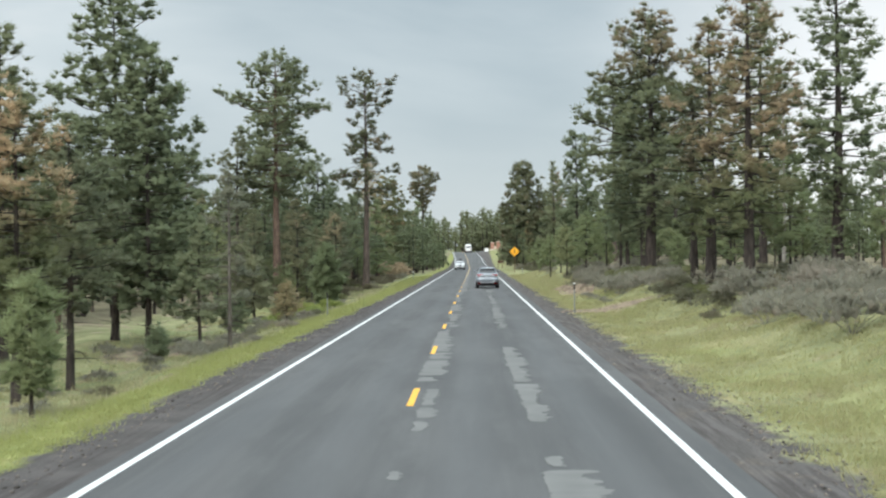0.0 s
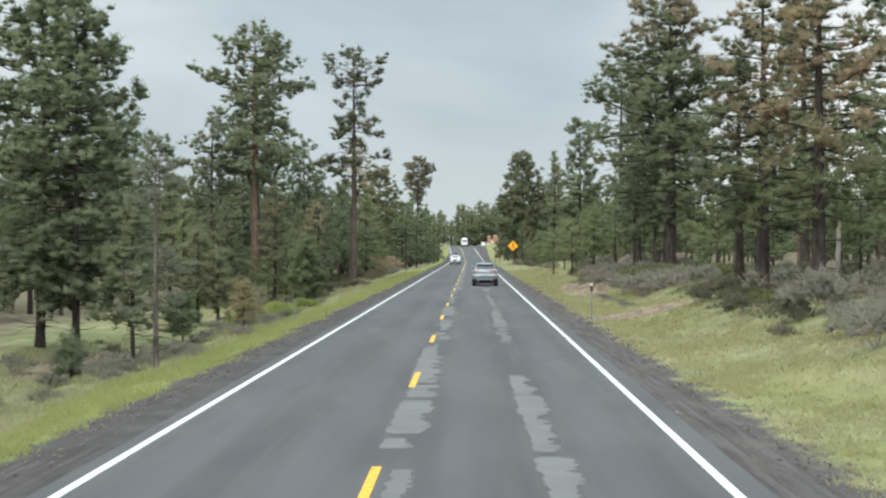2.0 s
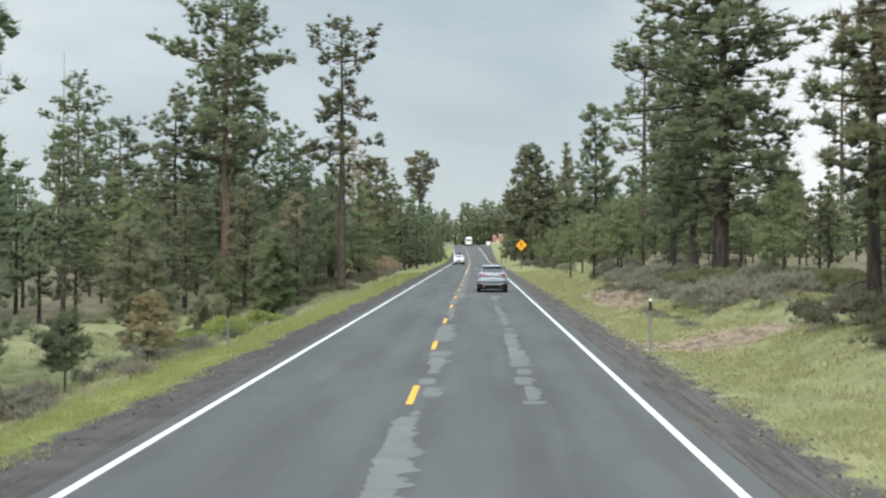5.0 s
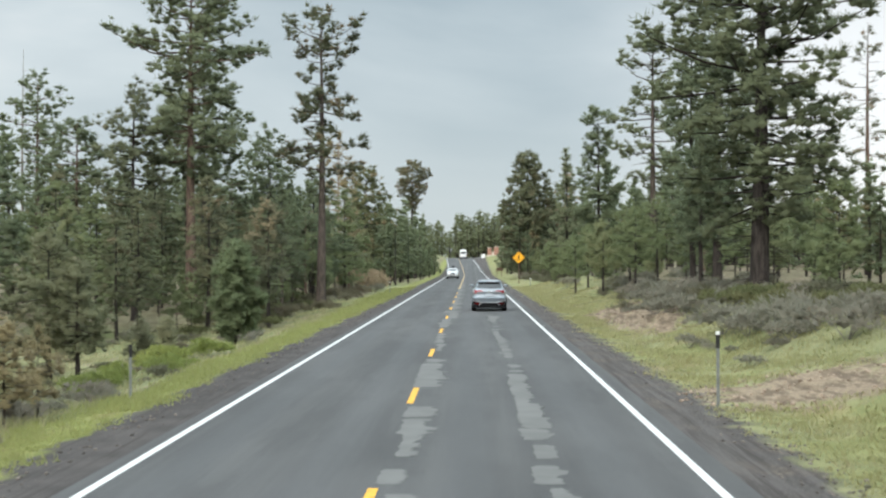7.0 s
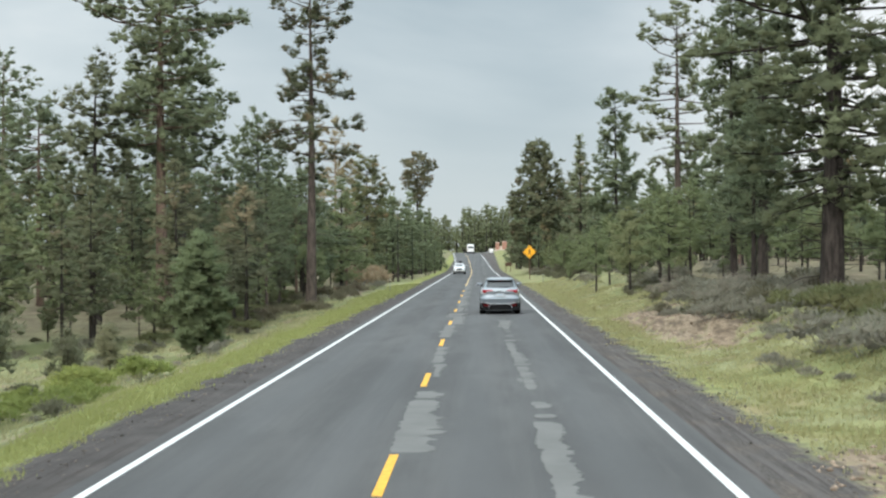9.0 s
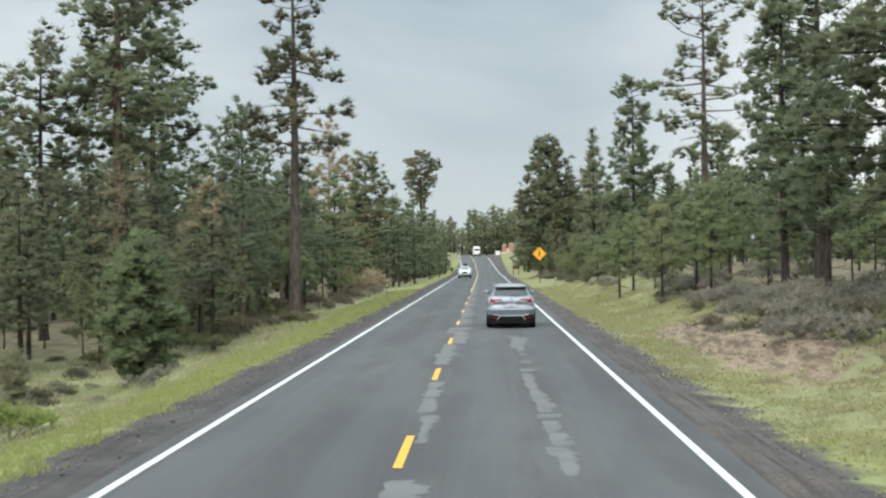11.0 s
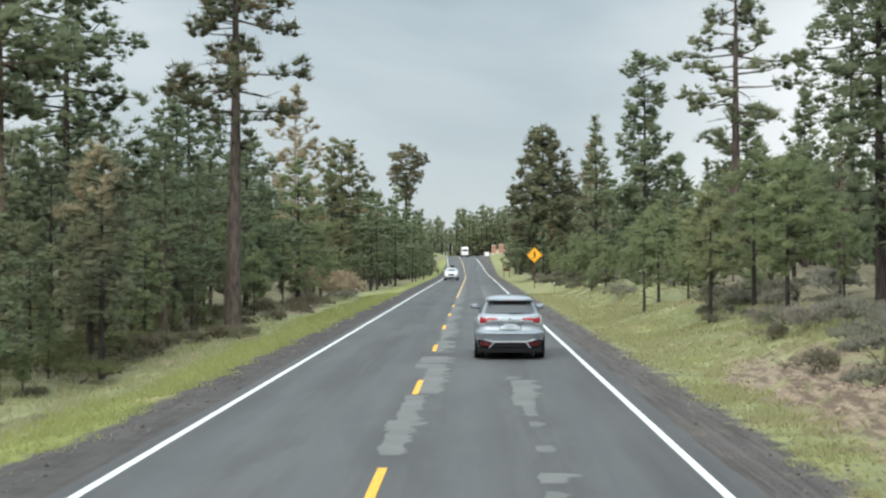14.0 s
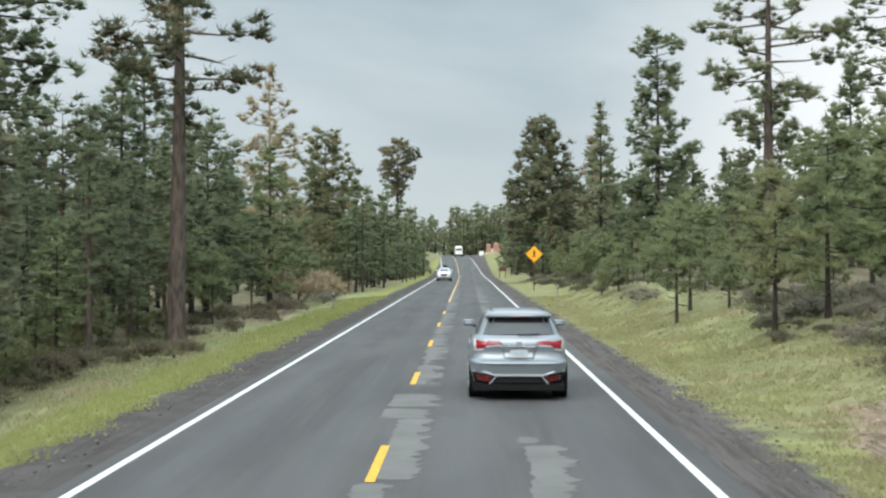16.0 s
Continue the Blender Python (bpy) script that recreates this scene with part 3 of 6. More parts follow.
def pine(seed, h, shape, trunk_r, limbs, pad, blades, blade, thin, needle_mat, bark_mat, inner=0.32, bare=0.0, dead=0, lean=0.0, spread_k=0.8, twigs=0, fill=1.0):
    """Trunk with limbs, and the needle crown, of one tree with the foot at the origin.
    shape: (share of the height, crown radius) from the lowest bough to the tip."""
    rng = np.random.default_rng(seed)
    rnd_t = random.Random(seed)
    bend_a, bend_s = rnd_t.uniform(0, 6.28), rnd_t.uniform(0.2, 1.0) * 0.010 * h
    shares, radii = [p[0] for p in shape], [p[1] for p in shape]

    def axis(z):
        k = z / h
        return Vector((math.cos(bend_a) * bend_s * math.sin(3.0 * k) + lean * z, math.sin(bend_a) * bend_s * math.sin(3.0 * k), z))

    tv, tt, lv, lt = [], [], [], []
    zs = [-0.25 + (h + 0.2) * (i / 12) ** 1.2 for i in range(13)]
    tube([axis(z) for z in zs], [trunk_r * ((1 - 0.94 * (max(z, 0) / h) ** 0.95) + (0.3 if z < 0.05 else 0)) for z in zs], 9, tv, tt)
    cents, sizes, away = [], [], []
    phase = rnd_t.uniform(0, 6.28)
    for i in range(limbs):
        k = min(1.0, max(0.0, (i + rnd_t.gauss(0.5, 1.2)) / limbs))
        s = shares[0] + (shares[-1] - shares[0]) * k
        reach = float(np.interp(s, shares, radii)) * rnd_t.choice((0.5, 0.72, 0.9, 1.0, 1.06, 1.2))
        az = phase + i * 2.399 + rnd_t.uniform(-0.5, 0.5)
        out = Vector((math.cos(az), math.sin(az), 0))
        side = Vector((-out.y, out.x, 0))
        rise = -0.14 + 0.62 * k ** 2.0 + rnd_t.gauss(0, 0.16)
        naked = rnd_t.random() < bare
        if naked:
            reach *= rnd_t.uniform(0.4, 0.9)
            rise -= 0.15
        base = axis(s * h - 0.25 * rise * reach)
        crook = side * reach * rnd_t.uniform(-0.12, 0.12)
        pts = [base, base + out * reach * 0.5 + crook + Vector((0, 0, reach * rise * 0.35)), base + out * reach + Vector((0, 0, reach * (rise + 0.10)))]
        r0 = max(0.012, min(0.24 * trunk_r, 0.019 * reach + 0.010))
        tube(pts, [r0, r0 * 0.6, r0 * 0.25], 3, lv, lt)
        if naked:
            for j in range(twigs):
                f = rnd_t.uniform(0.35, 0.95)
                q = pts[0].lerp(pts[2], f) + crook * (1 - abs(2 * f - 1))
                tip = q + (out * 0.5 + side * rnd_t.choice((-1, 1)) * rnd_t.uniform(0.5, 1.0) + Vector((0, 0, rnd_t.uniform(-0.4, 0.4)))) * 0.28 * reach
                tube([q, tip], [r0 * 0.4, r0 * 0.12], 3, lv, lt)
            continue
        # sprays along the limb and on its side twigs, thickest towards the tip
        count = max(3, int(fill * 1.75 * (reach / pad) ** 1.2 * (1 - inner) + 2))
        fan = min(0.34 * reach, 2.6 * pad) * spread_k
        for j in range(count):
            f = inner + (1.04 - inner) * rnd_t.random() ** 0.7
            q = pts[0].lerp(pts[2], f) + crook * (1 - abs(2 * f - 1))
            off = side * rnd_t.gauss(0, 0.62) * fan * (1.35 - 0.75 * f) + out * rnd_t.gauss(0, 0.35) * pad + Vector((0, 0, rnd_t.gauss(0.18, 0.62) * pad))
            cents.append(q + off)
            sizes.append(pad * rnd_t.choice((0.55, 0.75, 0.9, 1.0, 1.25)))
            away.append((out * (0.35 + 0.65 * f) + off * (0.14 / pad)) * 0.85)
    for i in range(dead):
        z = h * shares[0] * rnd_t.uniform(0.3, 1.05)
        az = rnd_t.uniform(0, 6.28)
        ln = max(radii) * rnd_t.uniform(0.2, 0.65)
        out = Vector((math.cos(az), math.sin(az), 0))
        b = axis(z)
        drop = rnd_t.uniform(-0.35, 0.25)
        side = Vector((-out.y, out.x, 0)) * rnd_t.uniform(-0.25, 0.25)
        tube([b, b + (out + side) * ln * 0.5 + Vector((0, 0, ln * drop * 0.2)), b + out * ln + Vector((0, 0, ln * drop))], [0.024, 0.015, 0.005], 3, lv, lt)
    shift = len(tv)
    parts = [fast_mesh("trunk", tv + lv, tt + [(a + shift, b + shift, c + shift) for a, b, c in lt], bark_mat)]
    if cents:
        cents, sizes, away = np.array(cents), np.array(sizes), np.array(away)
        parts.append(needle_pads(cents, sizes, away, blades, blade, thin, rng, needle_mat))
    return parts


def tree(name, meshes, x, y, label, category="tree", turn=0.0, size=1.0, group="", sink=0.05):
    """Stands one tree on the ground."""
    ob = new(name)
    ob.empty_display_size = 0.3
    for me in meshes:
        part_ob = new(me.name.split(".")[0], me)
        part_ob.parent = ob
    ob.matrix_world = Matrix.Translation((x, y, float(height(x, y)) - sink)) @ Matrix.Rotation(turn, 4, "Z") @ Matrix.Scale(size, 4)
    return tagged(ob, label, category, group)


taken = []
SIZES = {  # pad radius, needles in a pad, needle length and width, by how near the tree is passed
    "near": (0.22, 14, 0.20, 0.031), "mid": (0.32, 12, 0.27, 0.046), "far": (0.52, 8, 0.40, 0.09),
    "young": (0.19, 14, 0.22, 0.026), "sapling": (0.11, 12, 0.13, 0.018)}


def single(x, y, h, shape, trunk_r, limbs, grain, needle_mat, bark_mat, label, name="pine_tree", pad_k=1.0, **more):
    """One of the trees that stand out, each with a crown of its own."""
    pad, blades, blade, thin = SIZES[grain]
    taken.append((x, y))
    me = pine(100 + len(taken), h, shape, trunk_r, limbs, pad * pad_k, blades, blade, thin, needle_mat, bark_mat, **more)
    tree(name, me, x, y, label)


# left of the road, from the tall pair far ahead to the near trees
single(-16.9, 120.3, 21.8, ((0.41, 1.0), (0.45, 2.6), (0.50, 4.1), (0.555, 4.1), (0.595, 1.7), (0.645, 3.2), (0.685, 2.0), (0.73, 4.1), (0.80, 4.3), (0.845, 2.3), (0.90, 3.0), (0.95, 1.8), (1.0, 0.4)), 0.42, 92, "mid", PINE, BARK_RED, "tall green ponderosa pine with a long bare reddish trunk", pad_k=1.25, dead=8, inner=0.3, fill=1.25)
single(-9.5, 128.8, 21.0, ((0.40, 0.5), (0.44, 1.2), (0.49, 3.3), (0.545, 3.6), (0.595, 1.0), (0.65, 2.2), (0.71, 2.3), (0.785, 0.9), (0.84, 2.0), (0.92, 2.5), (0.97, 1.3), (1.0, 0.3)), 0.37, 80, "mid", PINE_THIN, BARK_BROWN, "tall thin pine with sparse browning crown and bare limbs", pad_k=0.95, bare=0.16, dead=18, inner=0.45, twigs=4, fill=1.5)
single(-19.5, 136.7, 20.0, ((0.42, 1.2), (0.5, 2.6), (0.6, 3.4), (0.75, 3.3), (0.88, 2.4), (1.0, 0.6)), 0.32, 76, "mid", PINE, BARK_DARK, "dense green pine behind the tall ponderosa", pad_k=1.2, dead=8)
single(-12.6, 150.0, 10.6, outline("egg", 0.10, 5.4), 0.2, 60, "mid", PINE, BARK_DARK, "dense full green pine at the forest edge")
single(-10.9, 161.0, 9.6, outline("cone", 0.10, 4.8), 0.18, 54, "mid", PINE_YOUNG, BARK_DARK, "light green pine at the forest edge")
single(-15.2, 143.0, 11.5, outline("cone", 0.12, 5.2), 0.2, 60, "mid", PINE, BARK_DARK, "dense green pine in the forest edge")
single(-11.2, 314.0, 23.6, ((0.58, 0.6), (0.66, 1.6), (0.73, 3.0), (0.82, 3.8), (0.90, 3.4), (0.97, 1.8), (1.0, 0.6)), 0.40, 60, "far", PINE_THIN, BARK_DARK, "lone dark pine with a flat crown above the others", pad_k=1.05, dead=20, bare=0.12, fill=1.6)
single(-15.7, 61.5, 17.2, ((0.10, 1.6), (0.2, 3.3), (0.4, 3.4), (0.6, 2.9), (0.78, 2.0), (0.92, 1.2), (1.0, 0.4)), 0.2, 130, "near", PINE, BARK_DARK, "dense dark green pine with drooping lower boughs", pad_k=1.5, dead=8, fill=1.35)
single(-13.3, 58.2, 13.2, ((0.14, 1.2), (0.24, 2.3), (0.45, 2.5), (0.62, 2.3), (0.78, 1.7), (0.92, 1.0), (1.0, 0.3)), 0.16, 110, "near", PINE, BARK_DARK, "dark green pine with a straight dark trunk", pad_k=1.45, dead=8, fill=1.3)
single(-17.4, 156.0, 15.0, ((0.18, 2.4), (0.35, 3.4), (0.6, 2.9), (0.82, 2.0), (1.0, 0.5)), 0.26, 66, "mid", PINE, BARK_DARK, "green pine with open layered boughs", pad_k=1.2, fill=1.3)
single(-10.7, 112.3, 7.6, outline("egg", 0.24, 2.7), 0.13, 62, "young", PINE_TOPPED, BARK_DARK, "pine with tan browning needles on its upper half", pad_k=1.2, dead=12)
single(-20.0, 118.0, 15.0, ((0.30, 1.0), (0.45, 1.9), (0.6, 2.3), (0.8, 1.9), (1.0, 0.4)), 0.24, 60, "mid", PINE_DULL, BARK_DARK, "dark pine with bare dead lower limbs", pad_k=1.1, dead=34, bare=0.12, twigs=4)
single(-13.6, 109.0, 8.4, outline("egg", 0.2, 3.2), 0.14, 60, "young", PINE_MIX, BARK_DARK, "dull brownish pine before the tall ponderosa", pad_k=1.25, dead=10, bare=0.08)
single(-11.9, 115.3, 6.2, outline("egg", 0.26, 2.6), 0.12, 50, "young", PINE, BARK_DARK, "green pine beside the tan-tipped one", pad_k=1.25, dead=6)
single(-12.6, 172.0, 16.6, ((0.30, 1.8), (0.42, 2.4), (0.6, 2.2), (0.8, 1.5), (1.0, 0.3)), 0.22, 120, "mid", PINE_PALE, BARK_TAN, "half-dead pine with bare tan branches", pad_k=0.85, bare=0.5, dead=24, twigs=5, inner=0.5, fill=1.2)
single(-12.6, 208.0, 15.2, outline("dome", 0.08, 7.6), 0.28, 70, "far", PINE_PATCHY, BARK_DARK, "broad pine with orange-tan patches in its crown")
single(-9.75, 96.6, 4.7, ((0.03, 0.3), (0.12, 0.85), (0.3, 0.95), (0.42, 1.15), (0.58, 0.8), (0.7, 0.9), (0.85, 0.55), (1.0, 0.2)), 0.13, 150, "near", JUNIPER, BARK_DARK, "bushy dark green juniper near the verge", "juniper_tree", pad_k=0.85, fill=1.3)
single(-7.3, 45.4, 6.2, ((0.22, 0.8), (0.36, 1.05), (0.5, 0.95), (0.75, 0.8), (1.0, 0.1)), 0.085, 84, "near", PINE_GREY, BARK_WEATHERED, "thin half-dead grey spruce with bare top", pad_k=0.5, bare=0.82, dead=26, twigs=5, inner=0.4)
single(-11.4, 40.7, 7.9, ((0.30, 0.8), (0.42, 1.6), (0.6, 1.7), (0.8, 1.2), (1.0, 0.3)), 0.15, 76, "near", PINE_DULL, BARK_DARK, "dull green pine with thin straight trunk and bare twigs", dead=14, bare=0.12, twigs=3)
single(-7.3, 25.0, 2.6, outline("egg", 0.20, 1.2), 0.05, 44, "young", PINE_YOUNG, BARK_DARK, "young yellow-green pine close to the verge", pad_k=0.75)
single(-10.9, 34.4, 8.2, ((0.22, 0.8), (0.4, 1.5), (0.7, 1.5), (0.9, 0.9), (1.0, 0.3)), 0.15, 80, "near", PINE_ORANGE, BARK_DARK, "pine with orange dead needles in its top", dead=8)
single(-10.2, 54.3, 5.4, outline("cone", 0.24, 2.4), 0.09, 52, "near", PINE, BARK_DARK, "slender green pine with a thin dark trunk", dead=8)
single(-9.85, 60.3, 2.1, outline("egg", 0.3, 1.3), 0.035, 30, "young", PINE, BARK_DARK, "small green pine at the meadow's edge", pad_k=0.7)
single(-10.6, 48.7, 1.3, outline("egg", 0.1, 1.0), 0.04, 32, "young", PINE, BARK_DARK, "low dark bushy pine in the meadow", pad_k=0.75)
single(-7.9, 62.6, 1.9, outline("egg", 0.2, 1.1), 0.03, 26, "sapling", PINE_PALE, BARK_DARK, "tan dried-out pine sapling", bare=0.15)
single(-7.25, 58.8, 1.75, outline("egg", 0.3, 1.25), 0.035, 34, "sapling", PINE_PALE, BARK_DARK, "dead tan sapling by the marker post", bare=0.2, pad_k=1.15)
single(-11.2, 84.5, 1.8, outline("egg", 0.2, 1.1), 0.035, 30, "young", PINE_DULL, BARK_DARK, "small green pine sapling in the open meadow", pad_k=0.7)
single(-11.6, 90.5, 1.5, outline("egg", 0.2, 0.9), 0.03, 26, "young", PINE_TIPS, BARK_DARK, "little olive pine sapling in the open meadow", pad_k=0.65)
single(-12.3, 80.2, 4.1, outline("egg", 0.24, 2.3), 0.10, 46, "young", PINE_TIPS, BARK_DARK, "young pine with tan-tipped needles", dead=4)
single(-13.5, 80.8, 5.2, outline("egg", 0.20, 2.8), 0.11, 54, "young", PINE_TIPS, BARK_DARK, "olive-tan pine at the meadow's edge", dead=4)
single(-20.5, 44.0, 15.5, outline("cone", 0.18, 6.4), 0.26, 90, "near", PINE, BARK_DARK, "tall green pine behind the meadow", pad_k=1.4)
single(-16.5, 49.0, 12.5, outline("cone", 0.16, 5.6), 0.24, 90, "near", PINE, BARK_DARK, "green pine among the roadside stand", pad_k=1.3)
single(-27.2, 130.0, 13.2, ((0.5, 1.2), (0.6, 2.4), (0.75, 2.8), (0.9, 2.0), (1.0, 0.6)), 0.26, 46, "mid", PINE, BARK_RED, "pine with a bare reddish trunk", dead=14, bare=0.1)
single(-36.0, 148.0, 19.0, ((0.35, 1.6), (0.5, 2.8), (0.7, 3.1), (0.88, 2.3), (1.0, 0.6)), 0.3, 60, "mid", PINE, BARK_RED, "old pine with a rounded open crown", pad_k=1.2, dead=10)
single(-38.6, 152.0, 22.0, ((0.4, 1.6), (0.7, 1.3), (1.0, 0.1)), 0.2, 50, "far", PINE, BARK_GREY, "bare grey dead snag above the forest", "dead_tree", bare=1.0, twigs=4)
# right of the road
single(10.5, 56.6, 8.6, ((0.3, 0.9), (0.5, 1.4), (0.8, 1.0), (1.0, 0.3)), 0.2, 50, "near", PINE_DULL, BARK_DARK, "dull green pine close behind the browned one", dead=16, bare=0.15, twigs=3)
single(10.75, 54.2, 10.8, ((0.20, 1.2), (0.30, 2.0), (0.5, 1.9), (0.7, 1.6), (0.88, 1.0), (1.0, 0.3)), 0.26, 96, "near", PINE_BROWNED, BARK_DARK, "pine with browned needles beside the bank", dead=22, bare=0.16, twigs=3, fill=0.75)
single(11.25, 49.0, 11.4, ((0.20, 1.3), (0.30, 2.1), (0.48, 2.0), (0.7, 1.6), (0.9, 1.0), (1.0, 0.4)), 0.24, 100, "near", PINE_RUST, BARK_DARK, "pine with light brown dying upper boughs", dead=22, bare=0.16, twigs=3, fill=0.75)
single(13.0, 90.0, 17.8, ((0.17, 1.4), (0.24, 3.0), (0.40, 3.9), (0.55, 4.2), (0.70, 3.8), (0.84, 2.6), (0.95, 1.5), (1.0, 0.6)), 0.44, 124, "mid", PINE_CROWN, BARK_DARK, "massive dark ponderosa pine with a thick trunk", pad_k=1.1, fill=1.2, dead=34, bare=0.02, twigs=4)
single(11.7, 96.3, 7.6, outline("egg", 0.34, 2.8), 0.13, 44, "mid", PINE, BARK_DARK, "slender green pine on the bank", pad_k=0.8, dead=8)
single(15.26, 111.3, 17.0, ((0.15, 1.1), (0.28, 2.2), (0.55, 2.7), (0.8, 2.2), (1.0, 0.6)), 0.3, 90, "mid", PINE, BARK_DARK, "large dark green pine on the bank", pad_k=1.05, dead=14, bare=0.05)
single(14.1, 112.7, 15.0, ((0.12, 0.7), (0.25, 1.4), (0.5, 1.6), (0.75, 1.5), (1.0, 0.3)), 0.2, 84, "mid", PINE, BARK_DARK, "dark green pine beside the larger one", pad_k=0.9, dead=12)
single(20.7, 72.0, 17.5, ((0.18, 1.5), (0.3, 2.7), (0.45, 2.7), (0.67, 2.2), (0.85, 1.6), (1.0, 0.4)), 0.34, 90, "mid", PINE, BARK_DARK, "tall open dark green pine", dead=8)
single(17.4, 75.0, 15.8, outline("cone", 0.2, 4.6), 0.26, 80, "mid", PINE, BARK_DARK, "dark green pine behind the browned ones", dead=8)
single(16.2, 65.0, 9.8, ((0.3, 0.9), (0.7, 0.7), (1.0, 0.1)), 0.11, 40, "near", PINE, BARK_GREY, "thin bare dead pine among the living ones", "dead_tree", bare=1.0, twigs=3)
single(14.4, 173.5, 17.0, ((0.2, 1.6), (0.3, 2.4), (0.5, 2.4), (0.62, 2.1), (0.70, 1.2), (0.76, 1.5), (0.83, 1.5), (0.88, 1.0), (0.92, 1.7), (0.97, 1.5), (1.0, 0.8)), 0.26, 90, "mid", PINE, BARK_DARK, "narrow pine with a small rounded top", pad_k=1.0, dead=24, bare=0.1, twigs=3, fill=1.9)
single(17.0, 150.5, 20.6, ((0.34, 1.2), (0.46, 2.8), (0.54, 3.6), (0.62, 3.8), (0.70, 3.0), (0.77, 1.7), (0.83, 3.6), (0.90, 2.6), (0.96, 1.6), (1.0, 0.4)), 0.36, 84, "mid", PINE, BARK_BROWN, "tall pine with reddish trunk and airy crown", pad_k=1.05, fill=1.35, dead=22, bare=0.25, twigs=4, inner=0.5)
single(23.9, 150.0, 19.0, ((0.4, 1.2), (0.55, 2.8), (0.7, 3.0), (0.85, 2.4), (1.0, 0.5)), 0.28, 70, "mid", PINE, BARK_DARK, "tall pine with an open crown on the bank", pad_k=1.0, dead=8, bare=0.05, twigs=3, inner=0.45)
single(12.8, 197.0, 15.0, outline("spire", 0.12, 4.8), 0.22, 60, "far", PINE, BARK_DARK, "slim pointed green conifer", pad_k=0.8, fill=1.6)
single(9.6, 232.0, 18.0, ((0.03, 3.0), (0.2, 4.2), (0.5, 4.0), (0.75, 2.9), (0.92, 1.7), (1.0, 0.7)), 0.34, 130, "far", PINE_MIX, BARK_DARK, "big rounded dark pine beside the crossing sign", fill=1.8)
single(15.8, 236.0, 15.8, outline("cone", 0.14, 5.2), 0.24, 70, "far", PINE_DRY, BARK_DARK, "pine with rusty dead needles", bare=0.1)
single(15.0, 85.4, 4.4, outline("egg", 0.28, 2.3), 0.09, 36, "young", PINE_YOUNG, BARK_DARK, "bright green young pine on the bank", dead=4, fill=0.8)
single(9.07, 114.9, 4.5, outline("egg", 0.34, 2.5), 0.085, 34, "young", PINE_YOUNG, BARK_DARK, "young bright green pine on the verge bank", dead=6)
single(10.3, 109.2, 4.6, outline("egg", 0.34, 2.6), 0.085, 34, "young", PINE_YOUNG, BARK_DARK, "young open-branched pine on the verge bank", dead=6)
single(10.9, 116.6, 5.2, outline("egg", 0.30, 2.6), 0.09, 36, "young", PINE_YOUNG, BARK_DARK, "young feathery pine with a crooked dark trunk", dead=6, fill=0.9)
single(13.0, 119.5, 5.6, outline("egg", 0.32, 2.7), 0.10, 38, "young", PINE_YOUNG, BARK_DARK, "young light green pine with a slim dark trunk", dead=8, fill=0.9)
single(8.3, 126.0, 3.8, outline("egg", 0.30, 2.0), 0.07, 30, "young", PINE_YOUNG, BARK_DARK, "young light green pine at the front of the bank", dead=4)
single(9.6, 131.0, 4.4, outline("egg", 0.28, 2.3), 0.08, 32, "young", PINE_YOUNG, BARK_DARK, "young airy pine on the grassy bank", dead=4)
single(34.9, 148.0, 20.5, ((0.25, 1.3), (0.5, 2.0), (0.75, 1.9), (1.0, 0.2)), 0.3, 90, "mid", PINE_THIN, BARK_RED, "half-dead pine with a reddish trunk and thin brown needles", pad_k=0.7, bare=0.65, twigs=4, inner=0.5)
single(3.4, 505.0, 13.5, ((0.35, 1.1), (1.0, 0.1)), 0.3, 34, "far", PINE, BARK_DARK, "bare dead snag on the far rise", "dead_tree", bare=1.0)

# the forest behind them: a handful of shapes, each stood many times
STAND = []
for i, (h, cf, w, pr, nm, bk) in enumerate((
    (9.5, 0.24, 4.0, "cone", PINE, BARK_DARK), (10.5, 0.28, 4.4, "dome", PINE, BARK_DARK), (8.0, 0.20, 3.4, "cone", PINE, BARK_DARK),
    (11.5, 0.32, 4.2, "cone", PINE, BARK_RED), (9.0, 0.22, 3.2, "spire", PINE, BARK_DARK), (9.0, 0.24, 3.6, "cone", PINE_TAN, BARK_DARK),
    (10.0, 0.30, 4.6, "flat", PINE, BARK_RED), (7.0, 0.16, 3.4, "egg", PINE, BARK_DARK))):
    STAND.append((pine(400 + i, h, outline(pr, cf, w), 0.16, 33, 0.41, 6, 0.33, 0.074, nm, bk, dead=4, inner=0.3), "green pine in the roadside forest" if nm is PINE else "pine with partly tan needles in the forest"))
STAND_NEAR = []
for i, (h, cf, w, pr, nm, bk) in enumerate(((9.5, 0.24, 4.0, "cone", PINE, BARK_DARK), (8.5, 0.20, 3.4, "egg", PINE_YOUNG, BARK_DARK), (10.5, 0.28, 4.0, "cone", PINE, BARK_BROWN), (8.0, 0.18, 3.4, "egg", PINE_DULL, BARK_DARK), (9.0, 0.22, 3.4, "cone", PINE_MIX, BARK_DARK))):
    STAND_NEAR.append((pine(430 + i, h, outline(pr, cf, w), 0.15, 46, 0.30, 11, 0.21, 0.034, nm, bk, dead=8, inner=0.3), "green pine at the front of the roadside forest"))
FAR = []
for i, (h, cf, w, pr, nm) in enumerate(((9.5, 0.16, 4.0, "cone", PINE), (10.5, 0.18, 4.2, "dome", PINE), (8.5, 0.14, 3.6, "cone", PINE), (11.0, 0.18, 3.6, "spire", PINE), (9.0, 0.16, 3.6, "cone", PINE_TAN), (10.0, 0.2, 4.2, "egg", PINE))):
    FAR.append((pine(450 + i, h, outline(pr, cf, w), 0.16, 21, 0.58, 3, 0.45, 0.13, nm, BARK_DARK, inner=0.35), "green pine far along the road"))
HORIZON = []
